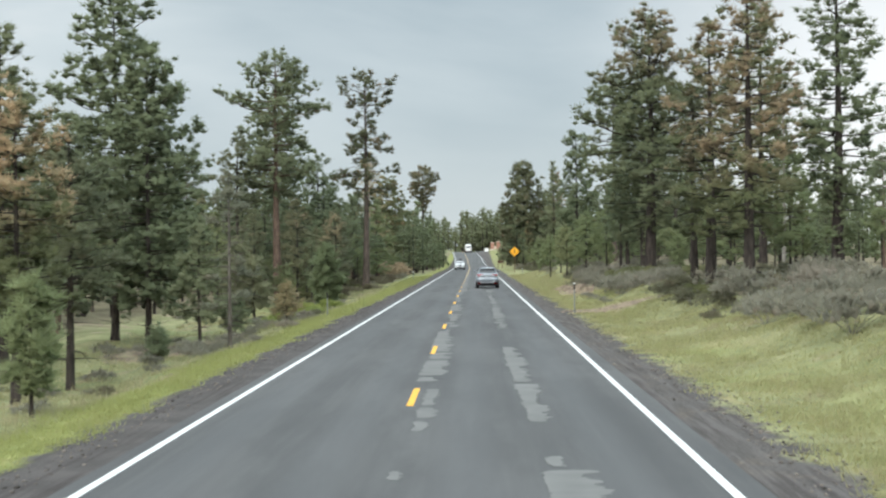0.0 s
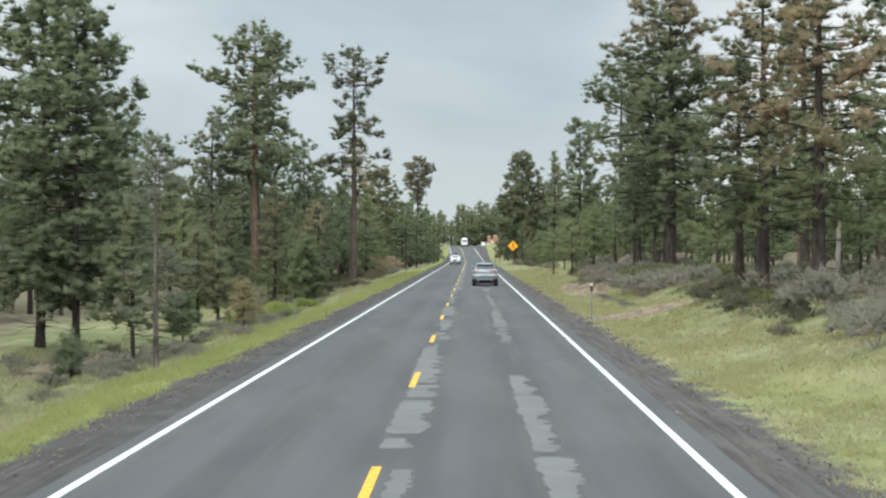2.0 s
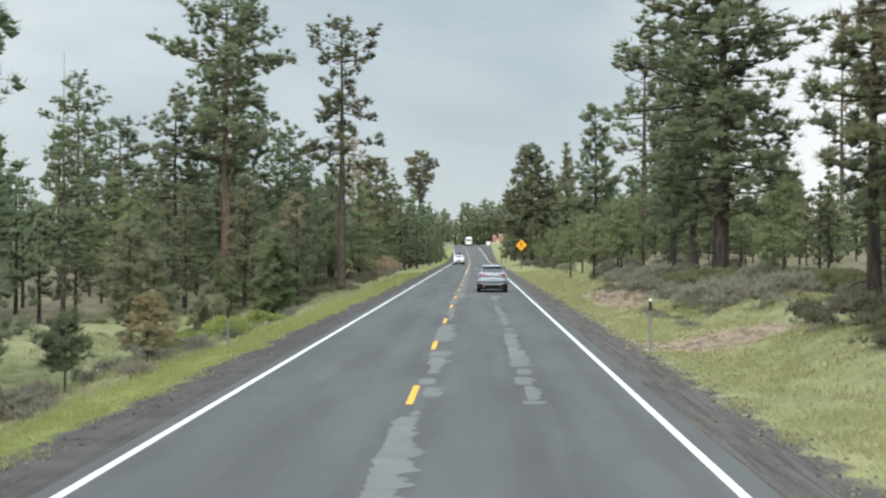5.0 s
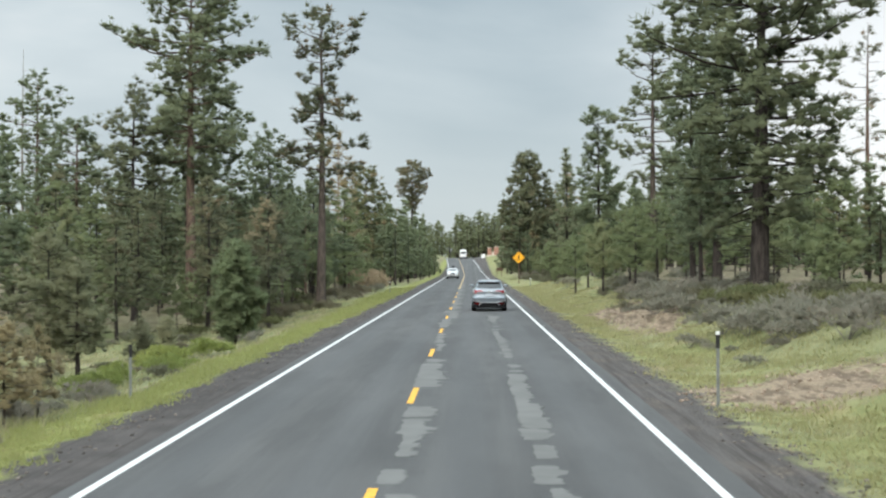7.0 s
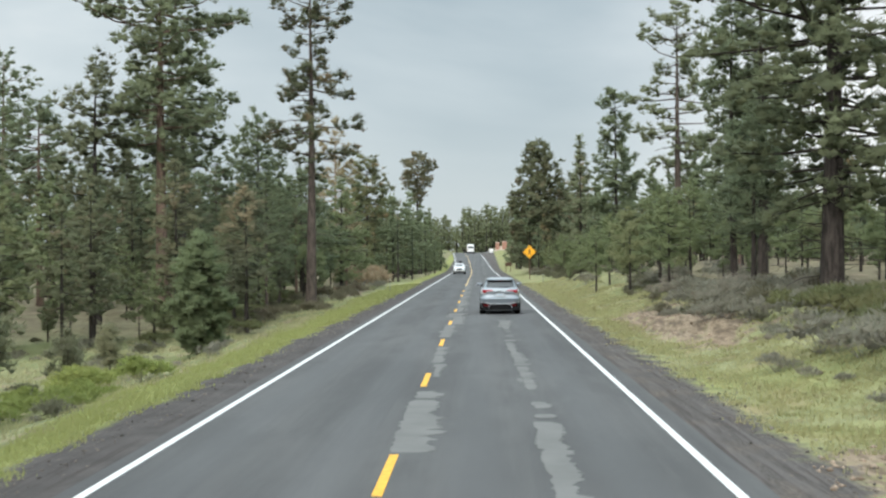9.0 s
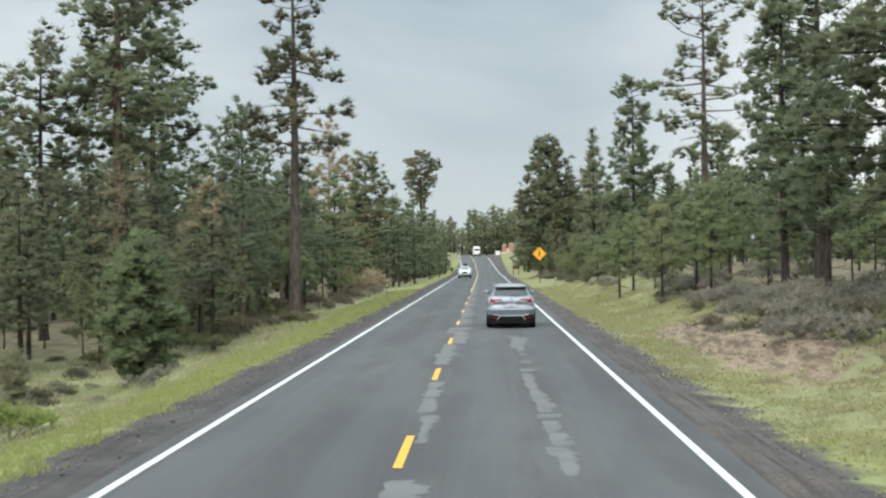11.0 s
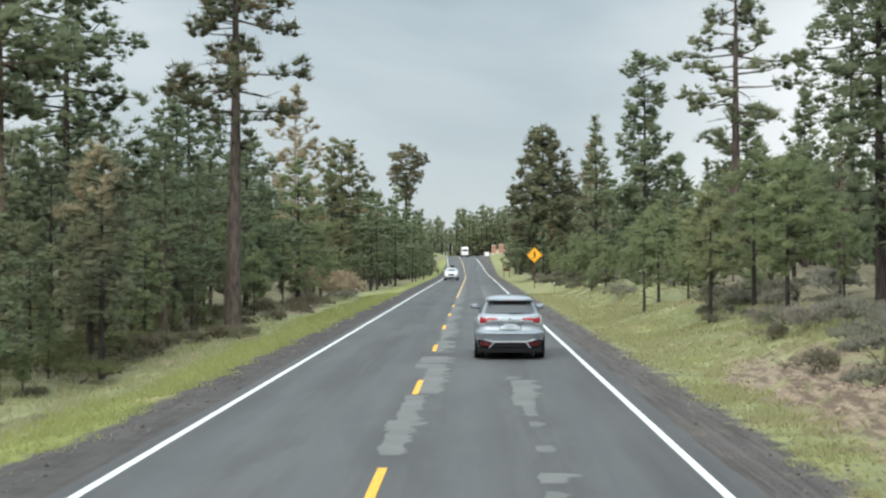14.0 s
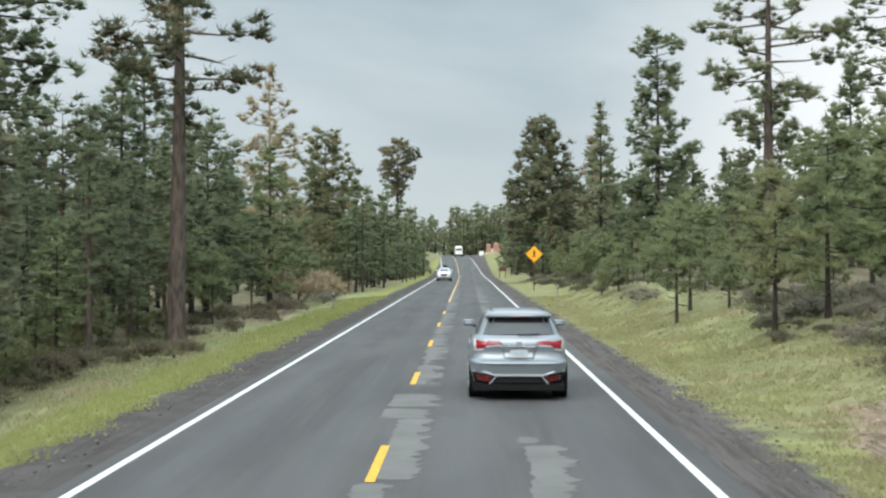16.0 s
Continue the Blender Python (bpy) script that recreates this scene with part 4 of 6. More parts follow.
for i, (h, cf, w, pr) in enumerate(((11.0, 0.03, 4.8, "cone"), (12.0, 0.04, 4.6, "spire"), (10.5, 0.03, 4.4, "cone"), (9.5, 0.03, 4.8, "egg"))):
    HORIZON.append((pine(470 + i, h, outline(pr, cf, w), 0.2, 15, 0.85, 2, 0.65, 0.22, PINE, BARK_DARK, inner=0.45), "green pine on the horizon"))
YOUNG = []
for i, (h, w, pr) in enumerate(((3.2, 2.0, "egg"), (4.2, 2.4, "egg"), (2.4, 1.6, "egg"), (4.8, 2.8, "dome"))):
    YOUNG.append((pine(500 + i, h, outline(pr, 0.30, w), 0.065, 24, 0.21, 9, 0.25, 0.033, PINE_YOUNG, BARK_DARK, dead=4, inner=0.3), "young light green pine at the forest edge"))


def clear_of(x, y, taken, gap):
    return all((x - a) ** 2 + (y - b) ** 2 > gap * gap for a, b in taken)


rnd = random.Random(7)
SINGLES = list(taken)


def plant(kinds, count, xr, yr, gap, size, group, along=True):
    done = tries = 0
    while done < count and tries < count * 40:
        tries += 1
        x, y = rnd.uniform(*xr), rnd.uniform(*yr)
        if abs(x) > 0.37 * y + 12 and y > 20:
            continue
        if along:
            x += float(bend(y))
        # the bare trunk of the tall ponderosa stands free of the trees before it
        if 84 < y < 121 and -18.2 + 0.15 * (120.3 - y) < x < -15.6 + 0.24 * (120.3 - y) and size[1] > 0.8:
            continue
        # the juniper stands alone in open grass
        if 84 < y < 106.5 and -15.5 < x < -7:
            continue
        if not clear_of(x, y, taken, gap):
            continue
        taken.append((x, y))
        me, label = rnd.choice(kinds)
        tree("pine_tree", me, x, y, label, turn=rnd.uniform(0, 6.28), size=rnd.uniform(*size), group=group)
        done += 1


FOREST = "pines of the roadside forest"
plant(STAND, 18, (-36, -20), (56, 96), 3.0, (0.7, 1.05), FOREST)
plant(STAND_NEAR, 20, (-34, -15.5), (96, 130), 2.6, (0.7, 1.05), FOREST)
plant(STAND_NEAR, 14, (-17, -11.5), (104, 138), 2.3, (0.5, 0.85), FOREST)
plant(STAND, 46, (-32, -11), (130, 205), 2.2, (0.75, 1.15), FOREST)
plant(STAND, 20, (17, 40), (60, 130), 3.0, (0.42, 0.62), FOREST)
plant(STAND, 32, (18, 40), (130, 205), 2.5, (0.6, 0.95), FOREST)
plant(STAND, 10, (20, 34), (135, 190), 2.4, (0.9, 1.15), FOREST)


def joined(name, kinds, spots, label, category="forest"):
    """Many far trees or bushes as one object."""
    vs, ts, mi, mats, off = [], [], [], [], 0
    for (x, y, turn, size) in spots:
        m = rnd.choice(kinds)[0]
        rot = np.array([[math.cos(turn), -math.sin(turn), 0], [math.sin(turn), math.cos(turn), 0], [0, 0, 1]]) * size
        for me in m:
            co = np.empty(3 * len(me.vertices), np.float32)
            me.vertices.foreach_get("co", co)
            ix = np.empty(3 * len(me.polygons), np.int32)
            me.loops.foreach_get("vertex_index", ix)
            mat = me.materials[0]
            if mat not in mats:
                mats.append(mat)
            vs.append(co.reshape(-1, 3) @ rot.T + np.array((x, y, float(height(x, y)) - 0.1)))
            ts.append(ix.reshape(-1, 3) + off)
            mi.append(np.full(len(ix) // 3, mats.index(mat), np.int32))
            off += len(me.vertices)
    me = fast_mesh(name, np.concatenate(vs), np.concatenate(ts), mats[0])
    for mat in mats[1:]:
        me.materials.append(mat)
    me.polygons.foreach_set("material_index", np.concatenate(mi))
    return tagged(new(name, me), label, category, kind="stuff")


def spots(count, xr, yr, gap, size):
    out = []
    while len(out) < count:
        x, y = rnd.uniform(*xr), rnd.uniform(*yr)
        if all((x - a) ** 2 + (y - b) ** 2 > gap * gap for a, b, _, _ in out):
            out.append((x, y, rnd.uniform(0, 6.28), rnd.uniform(*size)))
    return out


far = spots(150, (-4, 46), (458, 508), 1.9, (0.95, 1.25)) + spots(80, (-70, 34), (525, 580), 2.4, (0.9, 1.15)) + spots(34, (-34, 4), (516, 545), 2.4, (0.75, 1.0)) + spots(28, (-60, -24), (345, 455), 3.4, (0.9, 1.2)) + spots(28, (15, 56), (345, 460), 3.4, (0.85, 1.15))
far = [q for q in far if not (-20 < q[0] < -5 and q[1] < 513)]
joined("distant_forest", HORIZON, far, "dark green pine forest on the far rise")
roadside = spots(52, (-36, -10.5), (195, 345), 2.8, (0.85, 1.3)) + spots(34, (-12.5, -7.4), (190, 330), 2.0, (0.6, 1.05)) + spots(16, (-8.0, -5.9), (236, 335), 2.0, (0.3, 0.55)) + spots(56, (12, 36), (200, 345), 2.8, (0.85, 1.3)) + spots(30, (8.2, 13), (222, 340), 2.2, (0.55, 1.0))
deep_wood = spots(34, (-48, -24), (70, 200), 3.4, (0.85, 1.15)) + spots(10, (-60, -40), (120, 260), 4.0, (0.9, 1.15)) + spots(30, (24, 50), (66, 200), 3.6, (0.45, 0.75)) + spots(8, (45, 70), (130, 260), 4.5, (0.6, 0.9))
roadside = [(x + float(bend(y)), y, t_, z_) for x, y, t_, z_ in roadside if clear_of(x, y, SINGLES, 2.2)]
joined("roadside_forest", FAR, [q for q in roadside if q[1] < 265], "green pine forest along both sides of the road")
joined("roadside_forest", HORIZON, [q for q in roadside if q[1] >= 265], "green pine forest near the junction")
low_wood = spots(60, (24, 64), (85, 200), 2.6, (0.36, 0.6))
joined("roadside_forest", HORIZON, low_wood, "low green pine thicket deep beside the road")
deep_wood += spots(52, (19, 46), (62, 140), 2.4, (0.36, 0.58)) + spots(30, (17, 40), (140, 205), 2.6, (0.4, 0.65))
joined("roadside_forest", FAR, deep_wood, "green pine forest deep beside the road")
# trees added out of view, only for reflections and shadow
unseen_stand = spots(9, (-40, -14), (-40, 15), 4.0, (0.8, 1.2)) + spots(9, (14, 40), (-40, 25), 4.0, (0.8, 1.2))
unseen_stand += spots(18, (24, 62), (22, 62), 4.2, (0.6, 0.9)) + spots(14, (-62, -22), (12, 56), 4.2, (0.8, 1.2)) + spots(10, (40, 70), (60, 120), 5.5, (0.85, 1.2)) + spots(10, (-70, -48), (60, 120), 5.5, (0.85, 1.2))
joined("roadside_forest", HORIZON, unseen_stand, "added green pine forest out of view beside the road")
plant(YOUNG, 10, (-20, -13.5), (102, 130), 1.8, (0.6, 1.0), "young pines at the forest edge")
plant(YOUNG, 18, (-15.5, -11.2), (98, 134), 1.6, (0.4, 0.75), "young pines at the forest edge")
plant(YOUNG, 30, (-13.5, -10.6), (132, 260), 2.0, (0.7, 1.1), "young pines at the forest edge")
plant(YOUNG, 60, (8.6, 17), (114, 240), 1.6, (0.55, 0.95), "young pines at the forest edge")
plant(YOUNG, 14, (13, 22), (45, 110), 2.2, (0.7, 1.1), "young pines at the forest edge")


# ---- shrubs and grass ----
def shrub_meshes(seed, r, h, blades, blade, thin, mat):
    """A low bush: twigs from one root and a rounded uneven mass of leaves."""
    rng = np.random.default_rng(seed)
    rnd_s = random.Random(seed)
    tv, tt = [], []
    lumps = []
    for i in range(11):
        a, k = rnd_s.uniform(0, 6.28), rnd_s.uniform(0.25, 0.8)
        tip = Vector((math.cos(a) * r * k, math.sin(a) * r * k, h * rnd_s.uniform(0.45, 0.85) * (1.1 - 0.55 * k)))
        if i == 0:
            tube([(0, 0, -0.05), tip * 0.5 + Vector((0, 0, 0.03)), tip], [0.016, 0.008, 0.003], 3, tv, tt)
        else:
            o = len(tv)
            tube([tip * 0.5 + Vector((0, 0, 0.03)), tip], [0.008, 0.003], 3, tv, tt)
            for k in range(3):
                k2 = (k + 1) % 3
                tt += [(k, k2, o + k2), (k, o + k2, o + k)]
        lumps.append(tip)
    def cloud(n, deep):
        c = np.array(lumps)[rng.integers(0, len(lumps), n)]
        out = rng.normal(size=(n, 3))
        out /= np.linalg.norm(out, axis=1)[:, None]
        out[:, 2] = np.abs(out[:, 2]) * 0.9 - 0.15
        at_ = c + out * np.array((0.38 * r, 0.38 * r, 0.32 * h)) * rng.uniform(deep, 1.0, n)[:, None] ** 0.6
        at_[:, 2] = np.maximum(at_[:, 2], 0.02)
        return at_, out

    start, out = cloud(blades, 0.45)
    cents, cout = cloud(56, 0.15)
    v = out + rng.normal(size=(blades, 3)) * 0.55 + np.array((0, 0, 0.45))
    v /= np.linalg.norm(v, axis=1)[:, None]
    p = np.cross(v, rng.normal(size=(blades, 3)))
    p /= np.linalg.norm(p, axis=1)[:, None]
    w = thin * rng.uniform(0.6, 1.4, blades)[:, None] * 0.5
    length = blade * rng.uniform(0.6, 1.4, blades)[:, None]
    leaf = crown_mesh(start, v, p, w, length, out * 0.5 + np.array((0, 0, 0.6)), cents, cout + np.array((0, 0, 0.4)), 0.075 * r, rng, mat, cout * 0.45 + np.array((0, 0, 0.6)))
    leaf.name = "foliage"
    return [fast_mesh("stem", tv, tt, BARK_GREY), leaf]


SAGES = [shrub_meshes(600 + i, r, h, 370, 0.18, 0.040, m) for i, (r, h, m) in enumerate(((0.95, 0.85, SAGE), (0.75, 0.6, SAGE), (1.15, 0.95, SAGE), (0.85, 0.7, SAGE_DARK), (0.6, 0.45, SAGE_DARK)))]
GREENS = [shrub_meshes(620 + i, r, h, 900, 0.11, 0.045, MANZANITA) for i, (r, h) in enumerate(((0.9, 0.8), (1.1, 0.9), (0.75, 0.65)))]
DULL = [shrub_meshes(630 + i, r, h, 800, 0.13, 0.04, BRUSH_GREEN) for i, (r, h) in enumerate(((0.9, 0.7), (1.1, 0.85)))]
rnd = random.Random(21)


def bushes(kinds, name, label, count, xr, yr, gap, size, group, flat=(0.8, 1.15)):
    done = tries = 0
    local = []
    while done < count and tries < 60 * count:
        tries += 1
        x, y = rnd.uniform(*xr), rnd.uniform(*yr)
        if not clear_of(x, y, local, gap):
            continue
        local.append((x, y))
        ob = tree(name, rnd.choice(kinds), x, y, label, "shrub", rnd.uniform(0, 6.28), rnd.uniform(*size), group, 0.03)
        done += 1


SAGE_GROUP = "sagebrush on the bank"
bushes(SAGES[:3], "sagebrush", "grey-green sagebrush on the grassy bank", 30, (9.2, 15.5), (26, 52), 1.1, (0.7, 1.25), SAGE_GROUP)
bushes(SAGES[:3], "sagebrush", "pale grey-green sagebrush above the grass verge", 14, (8.6, 12), (27, 44), 1.0, (0.7, 1.2), SAGE_GROUP)
# dark-leaved kinds alone, standing for the canopy's shade on this brush
bushes(SAGES[3:], "sagebrush", "grey-brown sagebrush darkened for shade under the roadside pines", 26, (10.2, 17), (54, 92), 1.15, (0.7, 1.3), SAGE_GROUP)
bushes(SAGES, "sagebrush", "grey-brown sagebrush above the sandy cut", 34, (9.8, 17), (92, 128), 1.1, (0.7, 1.3), SAGE_GROUP)
bushes(SAGES, "sagebrush", "dense grey sagebrush on the bank", 44, (8.3, 12.5), (80, 101), 0.8, (0.6, 1.1), SAGE_GROUP)
bushes(SAGES[:3], "sagebrush", "pale grey sagebrush beside the marker post", 14, (8.3, 11.5), (64, 74), 0.8, (0.8, 1.25), SAGE_GROUP)
bushes(SAGES[:3], "sagebrush", "small grey sagebrush in the verge grass", 8, (7.2, 9.0), (66, 84), 1.2, (0.3, 0.55), SAGE_GROUP)
# only the dark leaves here: the pines' shade put into the colour
bushes(SAGES[3:], "sagebrush", "brush coloured dark for the shade round the feet of the browned pines", 34, (8.7, 14.5), (41, 63), 1.0, (0.55, 1.05), SAGE_GROUP)
bushes(DULL, "manzanita_bush", "dull green low bush among the sagebrush", 8, (9.5, 14), (44, 60), 1.5, (0.5, 0.9), "green bushes on the bank")
bushes(SAGES[2:], "sagebrush", "dark grey brush below the young pines", 9, (9.2, 12.5), (104, 128), 1.2, (0.45, 0.8), SAGE_GROUP)
bushes(SAGES[3:] + SAGES[:1], "sagebrush", "dense grey-brown brush at the foot of young pines", 14, (8.9, 11.6), (103, 122), 1.0, (0.45, 0.75), SAGE_GROUP)
joined("low_brush", [(k, "") for k in SAGES], spots(22, (8.6, 13), (128, 215), 2.0, (0.7, 1.3)), "dull brush at the foot of young pines", "shrubs")
joined("low_brush", [(k, "") for k in SAGES], spots(34, (-20, -10.5), (82, 108), 1.2, (0.35, 0.75)), "low brush among the trunks behind the meadow", "shrubs")
bushes(SAGES, "sagebrush", "low brush in the roadside meadow", 22, (-15, -7.0), (24, 75), 1.3, (0.35, 0.8), "low brush in the meadow")
bushes(SAGES[:3], "sagebrush", "small pale grey sagebrush in the dry meadow grass", 34, (-12.5, -6.9), (38, 100), 1.0, (0.25, 0.6), "low brush in the meadow")
joined("low_brush", [(k, "") for k in SAGES[3:]], spots(22, (-14, -10.6), (75, 150), 1.4, (0.5, 1.1)), "dark low brush along the forest edge", "shrubs")
bushes(GREENS, "manzanita_bush", "bright green low manzanita bush", 12, (-11.2, -7.3), (72.5, 82), 1.15, (0.7, 1.15), "manzanita bushes beside the verge")
bushes(DULL, "manzanita_bush", "dull green low bush on the bank under pines", 16, (10.2, 15), (71, 83), 0.9, (0.8, 1.25), "green bushes on the bank")
bushes(SAGES[:3], "sagebrush", "grey-tan brush in the meadow by the marker post", 12, (-9.8, -6.8), (50, 66), 0.9, (0.35, 0.7), "low brush in the meadow")
joined("low_brush", [(k, "") for k in SAGES], spots(12, (7.4, 10.5), (180, 222), 1.4, (0.9, 1.5)), "tangled brown brush below the crossing sign", "shrubs")
bushes(DULL, "manzanita_bush", "dull green low bush under the forest edge", 16, (-14.5, -10.4), (106, 136), 1.3, (0.8, 1.4), "green bushes under the forest edge")
joined("low_brush", [(k, "") for k in SAGES[3:]], spots(18, (-11.5, -8.2), (112, 160), 1.2, (0.9, 1.5)), "dark brush along the forest edge", "shrubs")
dry = shrub_meshes(640, 1.3, 1.1, 1500, 0.16, 0.035, PINE_DRY)
tree("dry_brush", dry, -10.2, 171.0, "orange-brown dry brush heap beside the verge", "shrub", 0.4, 2.3)
tree("dry_brush", dry, -9.0, 176.5, "tan dry brush heap beside the verge", "shrub", 2.4, 1.5)
for x, y, k in ((-8.3, 167.0, 1.3), (-11.8, 169.5, 1.5), (-8.2, 172.5, 0.9)):
    tree("sagebrush", SAGES[1], x, y, "grey-brown brush beside the dry brush heap", "shrub", y, k, "low brush in the meadow", 0.03)


def grass_field(name, count, x0, x1, y0, y1, tall, mat, seed, label, near=1.6):
    rng = np.random.default_rng(seed)
    n_t = count // 9
    k = rng.random(n_t) ** near
    cy = y0 + (y1 - y0) * k
    cx = rng.uniform(x0, x1, n_t) + 0.16 * np.sin(cy * 1.7) + 0.12 * np.sin(cy * 0.63 + 1.0)
    keep = 0.62 + 0.38 * np.sin(cx * 1.9 + 0.8 * np.sin(cy * 0.5)) * np.sin(cy * 0.83 + cx) > rng.random(n_t) * 0.8
    for sx, sy, rx, ry in SANDY:
        keep &= ((cx - sx) / rx) ** 2 + ((cy - sy) / ry) ** 2 > 0.75 * rng.uniform(0.6, 1.3, n_t)
    cx, cy = cx[keep], cy[keep]
    patch = 0.5 + 0.5 * np.sin(cx * 1.3 + 2.0 * np.sin(cy * 0.41)) * np.sin(cy * 0.57 + 1.7 * np.sin(cx * 0.9))
    size = rng.uniform(0.5, 1.3, len(cx)) * (0.65 + 0.85 * patch) * np.where(rng.random(len(cx)) < 0.05, 1.9, 1.0)
    cx, cy, size = np.repeat(cx, 9), np.repeat(cy, 9), np.repeat(size, 9)
    n = len(cx)
    x, y = cx + rng.normal(size=n) * 0.13, cy + rng.normal(size=n) * 0.13
    start = np.stack([x, y, height(x, y) - 0.01], 1)
    v = np.stack([rng.normal(size=n) * 0.42, rng.normal(size=n) * 0.42, np.ones(n)], 1)
    v /= np.linalg.norm(v, axis=1)[:, None]
    a = rng.uniform(0, math.pi, n)
    p = np.stack([np.cos(a), np.sin(a), np.zeros(n)], 1)
    w = (0.009 + 0.00016 * (y - y0))[:, None] * rng.uniform(0.7, 1.4, n)[:, None]
    length = (tall * size * rng.uniform(0.6, 1.2, n))[:, None]
    soft = np.stack([v[:, 0] * 0.4, v[:, 1] * 0.4 - 0.15, np.ones(n)], 1)
    return tagged(new(name, blade_mesh(name, start, v, p, w, length, soft, mat)), label, "grass", kind="stuff")


grass_field("verge_grass", 100000, -6.9, -4.7, 8, 175, 0.10, GRASS, 31, "bright green roadside grass")
grass_field("meadow_grass", 70000, -16, -6.4, 18, 130, 0.17, GRASS_DRY, 32, "pale dry meadow grass")
grass_field("verge_grass", 135000, 5.5, 9.6, 8, 175, 0.08, GRASS_PALE, 33, "green and straw-coloured roadside grass")
grass_field("bank_grass", 80000, 5.8, 12.5, 12, 140, 0.10, GRASS_PALE, 34, "straw-coloured grass on the bank")


def scatter_stones(name, count, spots_fn, r0, r1, mat, seed, label):
    """Many small angular stones as one object."""
    rng = np.random.default_rng(seed)
    base = np.array([(1, 0, 0), (-1, 0, 0), (0, 1, 0), (0, -1, 0), (0, 0, 0.8), (0, 0, -0.8)], float)
    tri = np.array([(0, 2, 4), (2, 1, 4), (1, 3, 4), (3, 0, 4), (2, 0, 5), (1, 2, 5), (3, 1, 5), (0, 3, 5)])
    x, y = spots_fn(rng, count)
    n = len(x)
    size = r0 + (r1 - r0) * rng.random(n) ** 3
    v = base[None] * rng.uniform(0.6, 1.4, (n, 6, 3)) * size[:, None, None]
    a = rng.uniform(0, 6.28, n)
    c, q = np.cos(a)[:, None], np.sin(a)[:, None]
    v = np.stack([v[:, :, 0] * c - v[:, :, 1] * q, v[:, :, 0] * q + v[:, :, 1] * c, v[:, :, 2]], 2)
    v += np.stack([x, y, height(x, y) + 0.2 * size], 1)[:, None]
    t = tri[None] + 6 * np.arange(n)[:, None, None]
    return tagged(new(name, fast_mesh(name, v.reshape(-1, 3), t.reshape(-1, 3), mat)), label, "stones", kind="stuff")


def in_cuts(rng, n):
    k = rng.integers(0, 4, n)
    sp = np.array(SANDY)[k]
    a, r = rng.uniform(0, 6.28, n), np.sqrt(rng.random(n))
    return sp[:, 0] + np.cos(a) * r * sp[:, 2], sp[:, 1] + np.sin(a) * r * sp[:, 3]


def on_shoulder(rng, n):
    left = rng.random(n) < 0.35
    return np.where(left, rng.normal(-4.25, 0.22, n), rng.normal(5.45, 0.3, n)), 8 + 110 * rng.random(n) ** 1.4


def stone_mat(name, a, b):
    n = Nodes(name, 0.95, 0.0, 0.1)
    n.color(n.mix(n.island(), a, b))
    return n.mat


scatter_stones("soil_clods", 1800, in_cuts, 0.008, 0.06, stone_mat("sandy_clods", (0.18, 0.135, 0.10), (0.42, 0.33, 0.25)), 51, "crumbled sandy soil clods and stones")
scatter_stones("shoulder_gravel", 6000, on_shoulder, 0.010, 0.04, stone_mat("cinder_gravel", (0.06, 0.055, 0.05), (0.22, 0.19, 0.165)), 52, "loose cinder gravel along the shoulder")


# ---- vehicles ----
def part(name, bm, mat, parent, label=""):
    """Links a bmesh as one mesh object under a thing or a part."""
    me = bpy.data.meshes.new(name)
    bm.to_mesh(me)
    bm.free()
    me.materials.append(mat)
    ob = new(name, me)
    ob.parent = parent
    return tagged(ob, label)


def smooth_part(name, bm, mat, parent, label=""):
    for f in bm.faces:
        f.smooth = True
    return part(name, bm, mat, parent, label)


def box(size, at=(0, 0, 0), bevel=0.0, turn=None):
    """A box with rounded edges, as a bmesh."""
    bm = bmesh.new()
    bmesh.ops.create_cube(bm, size=1.0)
    bmesh.ops.scale(bm, vec=size, verts=bm.verts)
    if bevel:
        bmesh.ops.bevel(bm, geom=bm.edges[:], offset=bevel, segments=2, affect="EDGES", profile=0.6)
    m = Matrix.Translation(at)
    if turn:
        m = m @ Euler([radians(a) for a in turn]).to_matrix().to_4x4()
    bmesh.ops.transform(bm, matrix=m, verts=bm.verts)
    return bm


def prism(outline, y0, y1, bevel=0.0):
    """A plate with an outline in x and z, from y0 to y1."""
    bm = bmesh.new()
    a = [bm.verts.new((x, y0, z)) for x, z in outline]
    b = [bm.verts.new((x, y1, z)) for x, z in outline]
    bm.faces.new(a)
    bm.faces.new(b[::-1])
    n = len(outline)
    for i in range(n):
        bm.faces.new((a[(i + 1) % n], a[i], b[i], b[(i + 1) % n]))
    bmesh.ops.recalc_face_normals(bm, faces=bm.faces)
    if bevel:
        bmesh.ops.bevel(bm, geom=bm.edges[:], offset=bevel, segments=2, affect="EDGES")
    return bm


def rod(points, radius, sides=8):
    verts, tris = [], []
    tube(points, [radius] * len(points), sides, verts, tris)
    bm = bmesh.new()
    vs = [bm.verts.new(v) for v in verts]
    for t in tris:
        bm.faces.new([vs[i] for i in t])
    n = len(verts)
    bm.faces.new(vs[:sides][::-1])
    bm.faces.new(vs[n - sides:])
    return bm


def lathe(profile, sides=28, axis="X"):
    """A turned shape: profile of (along, radius)."""
    bm = bmesh.new()
    rings = []
    for a, r in profile:
        ring = []
        for k in range(sides):
            t = 2 * math.pi * k / sides
            ring.append(bm.verts.new((a, r * math.cos(t), r * math.sin(t)) if axis == "X" else (r * math.cos(t), r * math.sin(t), a)))
        rings.append(ring)
    for p, q in zip(rings, rings[1:]):
        for k in range(sides):
            bm.faces.new((p[k], p[(k + 1) % sides], q[(k + 1) % sides], q[k]))
    bm.faces.new(rings[0][::-1])
    bm.faces.new(rings[-1])
    bmesh.ops.recalc_face_normals(bm, faces=bm.faces)
    return bm


